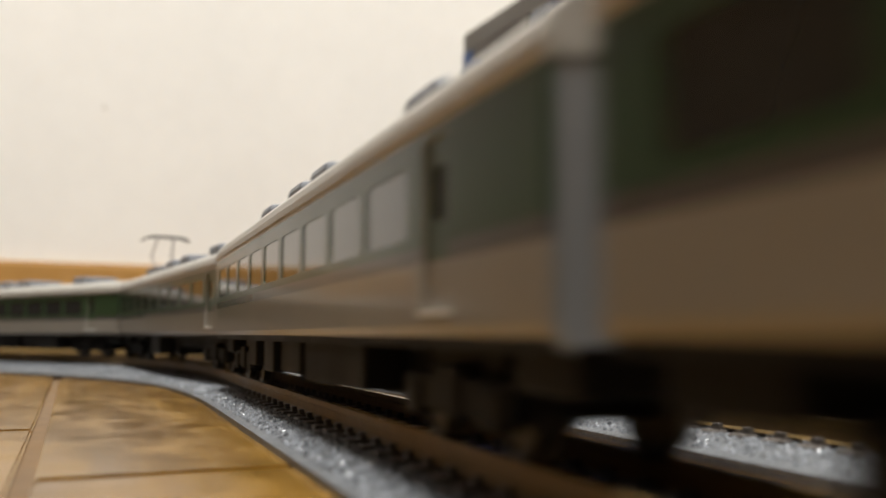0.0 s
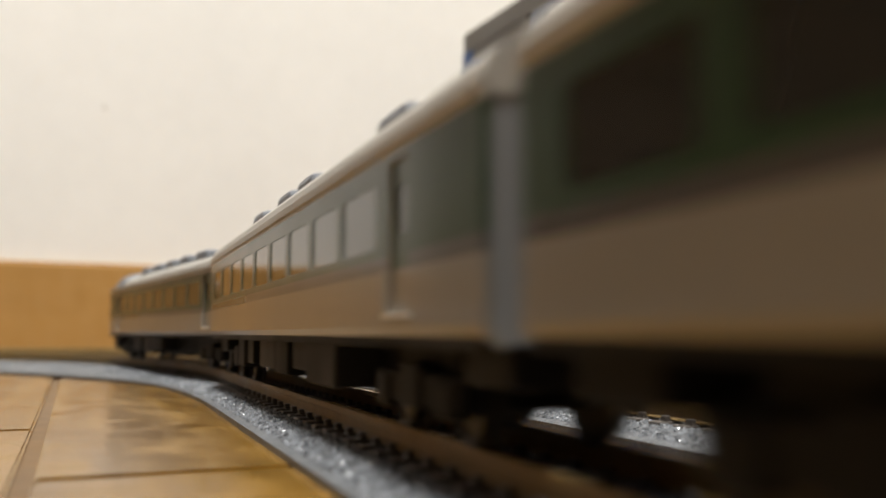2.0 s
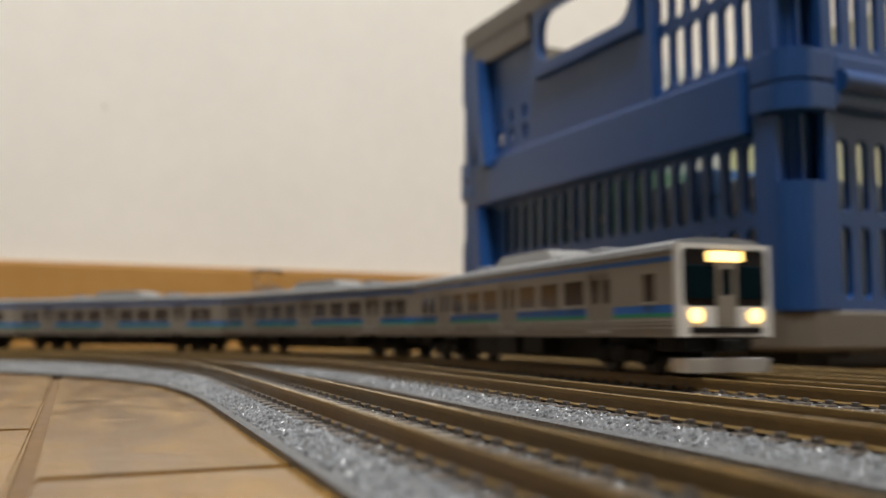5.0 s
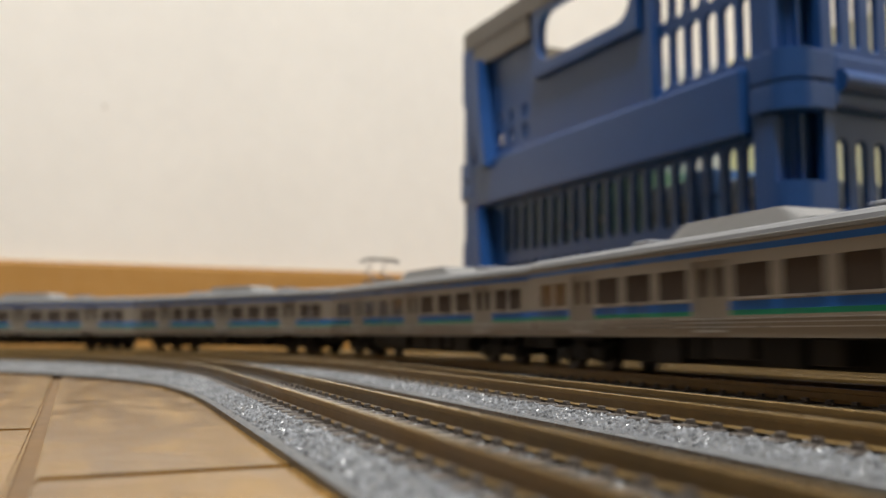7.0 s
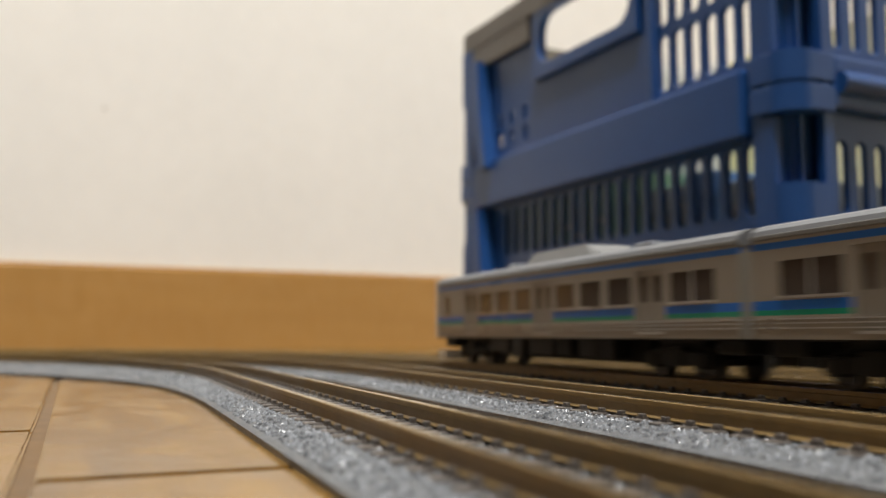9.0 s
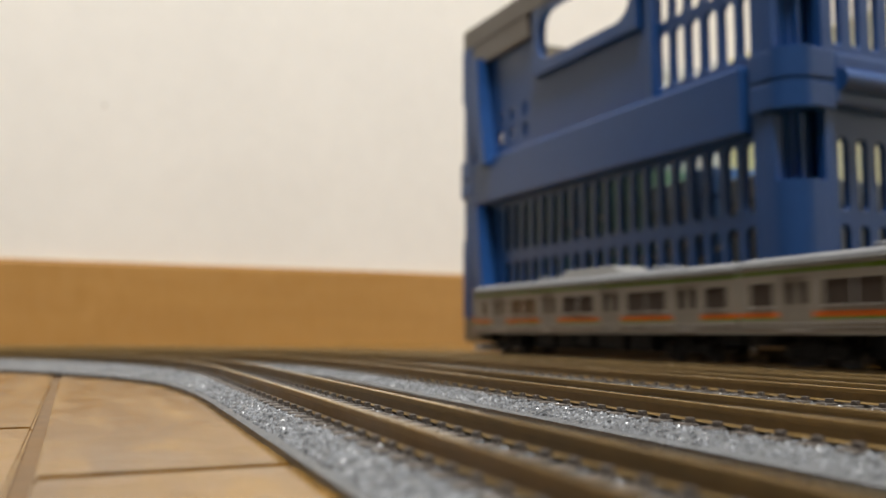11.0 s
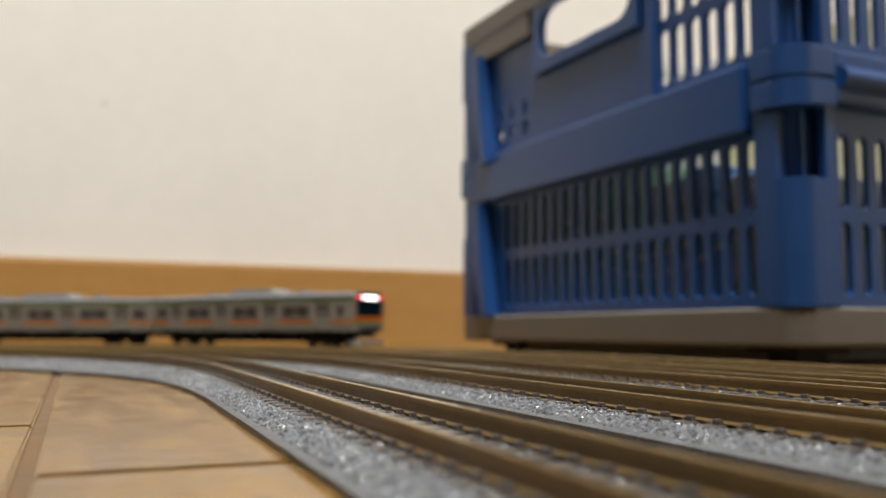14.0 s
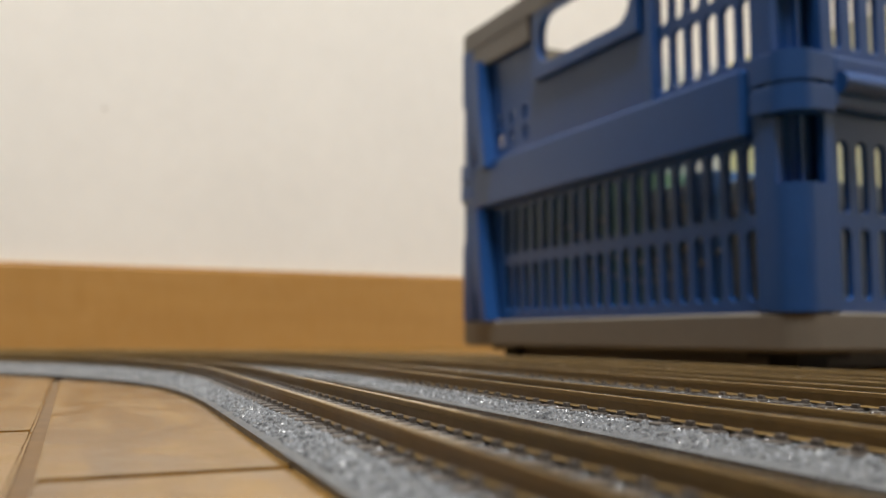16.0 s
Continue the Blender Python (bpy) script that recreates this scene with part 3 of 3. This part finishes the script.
def pantograph(car, x, top, way=1, rise=1.0):
    """rise: how far the arms are raised, 1 being the full height."""
    p = empty("pantograph")
    p.parent = car
    p.location = (x * MM, 0, top * MM)
    bm = bmesh.new()
    for y in (-3.6, 3.6):
        add_box(bm, -6, 6, y - 0.25, y + 0.25, 0.8, 1.3)
    for a in (-5.5, 5.5):
        add_box(bm, a - 0.25, a + 0.25, -3.8, 3.8, 0.8, 1.3)
        for y in (-3.4, 3.4):
            add_cyl(bm, (a, y, -0.6), (a, y, 0.9), 0.45, 8)
    part("base_frame", bm, M_WIRE, p)
    for y in (-3.2, 3.2):
        part("lower_arm", add_cyl(bmesh.new(), (4.4 * way, y, 1.1), (-5.6 * way, y * 0.95, 5.2 * rise), 0.32, 6), M_WIRE, p)
        part("upper_arm", add_cyl(bmesh.new(), (-5.6 * way, y * 0.95, 5.2 * rise), (1.0 * way, y * 0.7, 10.6 * rise), 0.24, 6), M_WIRE, p)
    bm = bmesh.new()
    for a in (-1.2, 1.2):
        add_box(bm, a - 0.4, a + 0.4, -4.6, 4.6, 10.75 * rise - 0.25, 10.75 * rise + 0.25)
        for s in (-1, 1):
            add_cyl(bm, (a, 4.6 * s, 10.75 * rise), (a, 7.0 * s, 10.75 * rise - 1.15), 0.3, 6)
    part("collector_head", bm, M_DARK, p, "dark collector head")
    return p


def under_units(car, rr, span=34, gap=None):
    """Boxes under the floor; gap: a stretch (mm) that is left open."""
    for e in (-1, 1):
        part("end_gear", box(*sorted((e * 58.0, e * 65.5)), -7.6, 7.6, 4.4, BOT, 0.4), M_DARK, car, "black coupler gear")
        part("coupler", box(*sorted((e * 65.0, e * 69.2)), -1.0, 1.0, 4.6, 6.0, 0.3), M_DARK, car)
    if gap:
        part("keel", box(gap[0], span + 2, -4.6, 4.6, gap[2], BOT, 0.3), M_DARK, car, "raised black keel")
    part("keel", box(-span - 3.2, gap[0] if gap else span + 2, -4.6, 4.6, 2.3, BOT, 0.3), M_DARK, car, "black centre keel")
    x = -span
    while x < span - 5:
        w = rr.uniform(5, 13)
        for s in (-1, 1):
            if rr.random() < 0.92 and not (gap and x + w > gap[0] and x < gap[1]):
                y0, y1 = sorted((s * 3.2, s * rr.uniform(8.0, 9.2)))
                part("equipment_box", box(x, min(x + w, span), y0, y1, rr.uniform(2.4, 3.6), BOT, 0.25), rr.choice([M_DARK, M_UNIT, M_UNIT]), car)
        x += w + rr.uniform(0.8, 3.2)


def side_panes(car, holes, y, mesh_cache, glass=None):
    for xa, xb, za, zb, r in holes:
        key = (round(xb - xa, 2), round(zb - za, 2), glass is not None)
        if key not in mesh_cache:
            mesh_cache[key] = mesh_of("window", box(0, key[0] + 0.3, -0.1, 0.1, 0, key[1] + 0.3), glass or M_GLASS)
        part("window", mesh_cache[key], None, car, m=pose((xa - 0.15) * MM, y * MM, (za - 0.15) * MM))


PANES = {}


def express_car(cab=False, panto=None, seed=0):
    """Green and beige limited-express coach; its rear is at -x."""
    rr = random.Random(seed)
    c = empty("express_coach")
    ln, gut, top = 66.6, 21.5, 25.0
    holes = [(-62.0 + 12.2 * k, -51.9 + 12.2 * k, 14.0, 18.9, 0.6) for k in range(9)]
    if cab:
        holes = holes[1:]
        holes += [(-54.0, -50.5, 9.0, 20.0, 0.3), (-61.5, -58.9, 14.5, 19.2, 0.3)]
    holes += [(49.2, 53.6, 9.0, 20.0, 0.4)]
    bands = (9.2, 12.1, 13.2, 20.6)

    def pick(x, z):
        return 0 if z < 12.1 else 1 if z < 13.2 else 2 if z < 20.6 else 3
    for sg in (-1, 1):
        y0, y1 = (-HALF, -HALF + 0.35) if sg < 0 else (HALF - 0.35, HALF)
        part("side_wall", panel(-ln, ln, BOT + 1.1, gut, y0, y1, holes, bands, pick=pick), [M_BEIGE, M_GREYBAND, M_GREEN, M_CREAM], c,
             "beige lower side, grey line and green window band")
        part("sill", loft([[(x, sg * a, z) for a, z in ((HALF, BOT + 1.1), (HALF - 0.35, BOT + 0.35), (HALF - 1.0, BOT - 0.25), (HALF - 1.4, BOT - 0.25), (HALF - 0.5, BOT + 1.1))]
                           for x in (-ln, ln)]), M_BEIGE, c, "inward curving beige sill")
        win = [h for h in holes if h[2] > 10]
        side_panes(c, win, sg * (HALF - 0.2), PANES)
        for xa, xb, za, zb, r in [h for h in holes if h[2] < 10]:
            dm = panel(xa - 0.2, xb + 0.2, za, zb, -0.2, 0.2, [(xa + 1.2, xb - 1.2, 14.6, 18.2, 0.4)], (12.2, 13.4), pick=lambda x, z: 0 if z < 12.2 else 1)
            # pale strip in place of the highlight along the door seam
            part("seam_highlight", box(xa - 0.75, xa - 0.5, -0.15, 0.15, 9.2, 12.4), M_CREAM, c, "pale strip painting the highlight on the door seam", m=pose(0, sg * HALF * MM, 0))
            part("door_step", box(xa - 0.6, xb + 0.4, -0.3, 0.3, 8.75, 9.05), M_WHITE, c, "white door step", m=pose(0, sg * HALF * MM, 0))
            dr = part("door", dm, [M_BEIGE, M_GREEN], c, "folding passenger door", m=pose(0, sg * (HALF - 0.5) * MM, 0))
            part("door_window", box(xa + 1.0, xb - 1.0, -0.08, 0.08, 14.4, 18.4), M_GLASS, dr)
        part("gutter", box(-ln, ln, *sorted((sg * (HALF - 0.1), sg * (HALF + 0.25))), gut - 0.5, gut + 0.5, 0.1), M_CREAM, c, "cream rain gutter")
    rear = -46.0 if cab else -ln
    part("roof", loft([roof_ring(rear, HALF, gut, top), roof_ring(ln, HALF, gut, top)], closed=False), M_CREAM, c, "pale roof", smooth=False)
    part("floor_pan", box(-ln + 0.3, ln - 0.3, -HALF + 0.3, HALF - 0.3, BOT - 0.3, BOT + 0.5), M_DARK, c)
    part("end_wall", panel(-HALF + 0.6, HALF - 0.6, BOT, gut + 1.5, -0.3, 0.3, [(-2.6, 2.6, BOT + 0.6, 19.5, 0.4)]), M_GANG, c, m=pose((ln - 0.4) * MM, 0, 0, 0, 0, 90))
    part("gangway", box(ln - 0.5, ln + 2.0, -3.4, 3.4, BOT, 20.2, 0.6), M_UNIT, c, "grey gangway bellows")
    if cab:
        secs = []
        for x, g, tp, hf in ((-46, gut, top, HALF), (-49, gut, top + 1.5, HALF), (-55.5, gut - 0.1, top + 1.3, HALF - 0.02), (-61.5, gut - 0.5, gut + 2.4, HALF - 0.2), (-65.5, gut - 1.4, gut + 0.2, HALF - 0.5), (-67.2, gut - 2.6, gut - 1.8, HALF - 0.9)):
            secs.append(roof_ring(x, hf, g, tp))
        part("cab_roof", loft(secs, closed=False), M_ROOFA, c, "sloping grey cab roof", smooth=True)
        part("windscreen", loft([[(-56.2, y, 26.1 - abs(y) * 0.05) for y in (-6, 6)] + [(-56.6, y, 24.4) for y in (6, -6)],
                                 [(-61.4, y, 24.1 - abs(y) * 0.05) for y in (-6.5, 6.5)] + [(-61.6, y, 22.6) for y in (6.5, -6.5)]]), M_GLASS, c, "dark windscreen")
        part("nose", loft([[(-66.6, y, z) for y, z in ((-HALF + 0.6, BOT), (HALF - 0.6, BOT), (HALF - 0.8, 19.4), (-HALF + 0.8, 19.4))],
                           [(-68.5, y, z) for y, z in ((-HALF + 2, BOT + 0.5), (HALF - 2, BOT + 0.5), (HALF - 2.5, 17.5), (-HALF + 2.5, 17.5))]]), M_GREEN, c, "rounded green nose")
        part("front_skirt", box(-67.5, -60, -8, 8, 3.0, BOT, 0.6), M_DARK, c)
    else:
        part("end_wall", panel(-HALF + 0.6, HALF - 0.6, BOT, gut + 1.5, -0.3, 0.3, [(-2.6, 2.6, BOT + 0.6, 19.5, 0.4)]), M_GANG, c, m=pose((-ln + 0.4) * MM, 0, 0, 0, 0, 90))
        part("gangway", box(-ln - 2.0, -ln + 0.5, -3.4, 3.4, BOT, 20.2, 0.6), M_UNIT, c, "grey gangway bellows")
    spots = (-32, -16, 0, 16, 32) if cab else (-34, -12, 2, 38) if panto is None else (-8, 10, 40)
    for x in spots:
        part("roof_cooler", box(x - 4.2, x + 4.2, -6.4, 6.4, top - 1.5, top + 2.0, 0.9), M_ROOFD, c, "low grey roof cooler")
    if panto is not None:
        pantograph(c, panto, top + 1.2)
        part("switch_box", box(panto + 1, panto + 24, -5.6, 5.6, top - 1.0, top + 1.6, 0.5), M_ROOFD, c, "dark roof switchgear box")
    bogie(c, -47), bogie(c, 47)
    under_units(c, rr, gap=(14, 36, 2.9) if cab else (0, 36, 4.4) if panto is not None else None)
    return c


def commuter_car(kind, cab=0, panto=None, seed=0, lights=""):
    """Silver commuter car. kind 'blue': three doors; 'orange': four doors. cab: -1 rear, 1 front, 0 none."""
    rr = random.Random(seed)
    c = empty("commuter_car")
    ln, gut, top = 66.5, 22.0, 24.5
    if kind == "blue":
        doors, dw = (-42.0, 0.0, 42.0), 8.4
        wins = [(-36.0, -27.6), (-25.2, -16.8), (-14.4, -6.0), (6.0, 14.4), (16.8, 25.2), (27.6, 36.0), (-60.5, -48.4), (48.4, 60.5)]
    else:
        doors, dw = (-48.6, -16.2, 16.2, 48.6), 8.6
        wins = [(-40.6, -24.2), (-8.2, 8.2), (24.2, 40.6), (-63, -55.4), (55.4, 63)]
    if cab:
        wins = [w for w in wins if not ((w[0] + w[1]) / 2 * cab > 45)] + [(cab * 59.0 - 1.8, cab * 59.0 + 1.8)]
    wz = (13.2, 18.3)
    holes = [(a, b, *wz, 0.4) for a, b in wins] + [(d - dw / 2, d + dw / 2, BOT + 1.2, 19.4, 0.2) for d in doors]
    colors = [M_STEEL, M_BSTRIPE if kind == "blue" else M_OSTRIPE, M_LSTRIPE if kind == "blue" else M_GSTRIPE, M_BSTRIPE if kind == "blue" else M_GSTRIPE]

    def pick(x, z):
        if 20.1 < z < 21.1:
            return 3
        if any(abs(x - d) < dw / 2 + 0.8 for d in doors):
            return 0
        if kind == "blue":
            return 1 if 11.2 < z < 12.6 else 2 if 10.4 < z < 11.2 else 0
        return 1 if 10.7 < z < 11.9 else 2 if 10.2 < z < 10.7 else 0
    splits = (10.4, 11.2, 12.6, 20.1, 21.1) if kind == "blue" else (10.2, 10.7, 11.9, 20.1, 21.1)
    xsp = [d + s * (dw / 2 + 0.8) for d in doors for s in (-1, 1)]
    for sg in (-1, 1):
        y0, y1 = (-HALF, -HALF + 0.35) if sg < 0 else (HALF - 0.35, HALF)
        part("side_wall", panel(-ln, ln, BOT, gut, y0, y1, holes, splits, xsp, pick), colors, c, "silver side with coloured stripes")
        side_panes(c, [h for h in holes if h[2] > 12], sg * (HALF - 0.3), PANES, M_CGLASS)
        for a, b in wins:
            mid = (a + b) / 2
            if b - a > 11:
                part("window_bar", box(mid - 0.3, mid + 0.3, -0.15, 0.15, *wz), M_FRAME, c, m=pose(0, sg * (HALF - 0.25) * MM, 0))
            part("window_sill", box(a - 0.2, b + 0.2, -0.18, 0.18, wz[0] - 0.35, wz[0]), M_FRAME, c, m=pose(0, sg * HALF * MM, 0))
        for d in doors:
            for s in (-1, 1):
                a, b = sorted((d + s * 0.08, d + s * dw / 2))
                dr = part("door", panel(a, b, BOT + 1.2, 19.4, -0.2, 0.2, [(a + 0.9, b - 0.9, 13.4, 18.2, 0.6)]), M_STEELD, c, "silver sliding door leaf",
                          m=pose(0, sg * (HALF - 0.55) * MM, 0))
                part("door_window", box(a + 0.7, b - 0.7, -0.08, 0.08, 13.2, 18.4), M_CGLASS, dr)
            part("door_step", box(d - dw / 2, d + dw / 2, -0.2, 0.2, BOT + 0.75, BOT + 1.15), M_FRAME, c, m=pose(0, sg * HALF * MM, 0))
        # beads get the bright frame colour as a painted highlight, not body silver
        for z in (8.6, 9.3, 9.9) if kind == "blue" else (8.6, 9.4):
            part("bead", box(-ln, ln, -0.12, 0.12, z - 0.09, z + 0.09), M_FRAME, c, m=pose(0, sg * HALF * MM, 0))
        part("gutter", box(-ln, ln, *sorted((sg * (HALF - 0.1), sg * (HALF + 0.25))), gut - 0.4, gut + 0.3, 0.1), M_GUTTER, c, "grey rain gutter")
    part("roof", loft([roof_ring(-ln, HALF, gut, top), roof_ring(ln, HALF, gut, top)], closed=False), M_ROOFA, c, "grey roof", smooth=False)
    part("floor_pan", box(-ln + 0.3, ln - 0.3, -HALF + 0.3, HALF - 0.3, BOT - 0.3, BOT + 0.5), M_DARK, c)
    for e in (-1, 1):
        if cab == e:
            face = empty("cab_front")
            face.parent = c
            face.matrix_basis = pose(e * ln * MM, 0, 0, 0, 0, 90 if e > 0 else -90)
            # in the face's frame x runs across, -y looks outwards
            part("surround", panel(-HALF, HALF, BOT, gut + 1.2, -1.4, 0, [(-8.9, 8.9, 12.3, 22.3, 1.0) if kind == "blue" else (-9.2, 9.2, 13.5, gut + 0.9, 0.6)], (10.4, 11.5, 13.4),
                                   pick=lambda x, z: (1 if 11.5 < z < 13.4 else 2 if 10.4 < z < 11.5 else 0) if kind == "orange" else 0),
                 [M_WHITE if kind == "blue" else M_STEEL, M_OSTRIPE, M_GSTRIPE], face, "cab front panel")
            part("mask", box(-9.3, 9.3, -1.25, -0.2, *((12.1, 22.5) if kind == "blue" else (13.3, gut + 1.0)), 0.3), M_MASK, face, "black front mask")
            part("windscreen", box(-8.2, 8.2, -1.5, -1.1, *((13.6, 19.4) if kind == "blue" else (14.2, 20.4)), 0.2), M_SCREEN, face, "dark windscreen")
            part("destination_sign", box(*((-3.6, 3.6, -1.75, -1.05, 20.1, 21.9) if kind == "blue" else (-4.6, 4.6, -1.75, -1.05, 20.9, 22.5)), 0.2), M_SIGN if lights == "tail" else M_HEAD if lights == "head" else M_MASK, face,
                 "glowing destination sign")
            part("bumper_band", box(-7.6, 7.6, -1.7, -1.3, 7.6, 8.7, 0.15), M_MASK, face, "black band over the skirt")
            if kind == "blue":
                part("front_door", panel(-2.1, 2.1, 8.9, 19.8, -1.8, -1.42, [(-1.3, 1.3, 14.2, 18.8, 0.3)]), M_STEEL, face, "silver gangway door")
            for s in (-1, 1):
                lx = s * (6.6 if kind == "blue" else 7.6)
                if kind == "blue":
                    part("headlight", add_cyl(bmesh.new(), (lx * 0.95, -1.75, 10.7), (lx * 0.95, -1.3, 10.7), 1.25, 16), M_HEAD if lights == "head" else M_MASK, face, "round headlight")
                else:
                    part("tail_light", box(lx - 1.3, lx + 1.3, -1.75, -1.05, 21.3, 22.1, 0.2), M_TAIL if lights == "tail" else M_MASK, face, "red tail light")
            part("front_skirt", loft([[(-8.6, -1.6, 0.9), (8.6, -1.6, 0.9), (8.0, 3, 0.9), (-8.0, 3, 0.9)],
                                      [(-8.6, -2.2, 3.3), (8.6, -2.2, 3.3), (8.6, 3, 3.3), (-8.6, 3, 3.3)]]), M_WHITE, face, "pale snow plough skirt")
            part("coupler", box(-1.4, 1.4, -3.2, 2, 4.6, 6.6, 0.3), M_DARK, face)
        else:
            part("end_wall", panel(-HALF + 0.6, HALF - 0.6, BOT, gut + 1.0, -0.3, 0.3, [(-2.6, 2.6, BOT + 0.6, 19.5, 0.4)]), M_STEEL, c, m=pose(e * (ln - 0.4) * MM, 0, 0, 0, 0, 90))
            part("gangway", box(*sorted((e * (ln - 0.5), e * (ln + 1.5))), -3.2, 3.2, BOT, 20.2, 0.5), M_UNIT, c, "grey gangway bellows")
    part("roof_cooler", loft([[(x, y, z) for y, z in ((-w, top - 1.0), (w, top - 1.0), (w * 0.82, h), (-w * 0.82, h))]
                              for x, w, h in ((-17, 6.2, top + 0.3), (-12, 6.6, top + 2.4), (12, 6.6, top + 2.4), (17, 6.2, top + 0.3))]), M_ROOFC, c, "large pale roof cooler")
    for x in (-30, 30) if panto is None else (30,):
        part("roof_vent", box(x - 3, x + 3, -3.2, 3.2, top - 0.5, top + 1.2, 0.5), M_ROOFD, c)
    if panto is not None:
        pantograph(c, panto, top + 0.4, -1 if kind == "orange" else 1, 0.78)
    bogie(c, -46), bogie(c, 46)
    under_units(c, rr, 32)
    return c


EXPRESS, BLUE, ORANGE = [], [], []
for k in range(6):
    EXPRESS.append(tagged(express_car(cab=(k == 0), panto=-46 if k in (2, 5) else None, seed=k),
                          "green and beige model express end coach with sloping cab" if k == 0 else
                          "green and beige model express coach with raised pantograph" if k in (2, 5) else "green and beige model express coach with roof coolers",
                          "model train car", group="cars of the green express"))
for k in range(6):
    BLUE.append(tagged(commuter_car("blue", cab=-1 if k == 0 else 1 if k == 5 else 0, panto=-46 if k in (2, 4) else None, seed=20 + k,
                                    lights="head" if k == 5 else ""),
                       "silver model commuter car with blue stripes and lit headlights" if k == 5 else "silver model commuter car with blue and green stripes",
                       "model train car", group="cars of the blue-striped train"))
for k in range(4):
    ORANGE.append(tagged(commuter_car("orange", cab=1 if k == 0 else -1 if k == 3 else 0, panto=-54 if k == 1 else None, seed=40 + k,
                                      lights="tail" if k == 3 else ""),
                         "silver model commuter car with red tail lights and bright sign" if k == 3 else "silver model commuter car with orange and green stripes",
                         "model train car", group="cars of the orange-striped train"))


# floor boards ---------------------------------------------------------
def boards():
    turn = radians(22.2)
    e, p = Vector((-math.sin(turn), math.cos(turn), 0)), Vector((math.cos(turn), math.sin(turn), 0))
    origin = Vector((-0.0345, 0.0755, 0))
    width, length, gap = 0.075, 0.45, 0.0017
    bm = bmesh.new()
    add_box(bm, gap / 2, length - gap / 2, -width + gap / 2, -gap / 2, -0.012, 0.0, s=1.0)
    bmesh.ops.bevel(bm, geom=[ed for ed in bm.edges if all(v.co.z > -0.001 for v in ed.verts)], offset=0.0003, segments=2, affect="EDGES")
    me = mesh_of("floor_board", bm, M_BOARD)
    rot = Matrix.Rotation(math.atan2(e.y, e.x), 4, "Z")
    r2 = random.Random(9)
    for j in range(-28, 30):
        start = {0: 0.0, -1: 0.0436}.get(j, r2.uniform(0, length))
        for k in range(-6, 5):
            at = origin + p * (j * width) + e * (start + k * length)
            # cut off where the board runs under a wall
            mid, t0, t1 = at + p * width / 2, 0.0, length
            for way, low, high in ((WA, LEFT - 0.03, RIGHT + 0.03), (WN, NEAR - 0.03, FAR + 0.03)):
                slope, here = e.dot(way), mid.dot(way)
                ends = sorted(((low - here) / slope, (high - here) / slope))
                t0, t1 = max(t0, ends[0]), min(t1, ends[1])
            if t1 - t0 > 0.01:
                part("floor_board", me, None, floor, m=Matrix.Translation(at + e * t0) @ rot @ Matrix.Diagonal(((t1 - t0) / length, 1, 1, 1)))


boards()


# the running of the trains -------------------------------------------
def car_pose(i, u, ahead):
    """A car whose middle is at u on track i; ahead: 1 when its +x looks into the far curve, -1 when back to the lens."""
    a, _ = on_track(i, u + 0.0465)
    b, _ = on_track(i, u - 0.0465)
    w = (a - b).normalized() * ahead
    q = (a + b) / 2
    return Matrix.Translation((q.x, q.y, RAIL_Z)) @ Matrix.Rotation(math.atan2(w.y, w.x), 4, "Z")


def motions():
    times = [0.2 * k for k in range(81)]
    for k, car in enumerate(EXPRESS):
        walk(car, [(t, car_pose(0, -0.0165 - 0.1342 * (t - 3.0) - 0.138 * (k + 0.5), -1)) for t in times])
    for k, car in enumerate(BLUE):
        walk(car, [(t, car_pose(2, 0.2453 - 0.1745 * (t - 7.8) - 0.1361 * (k + 0.5), -1)) for t in times])
    for k, car in enumerate(ORANGE):
        walk(car, [(t, car_pose(4, 0.1657 + 0.20872 * (t - 11.3) - 0.1371 * (k + 0.5), 1)) for t in times])


motions()
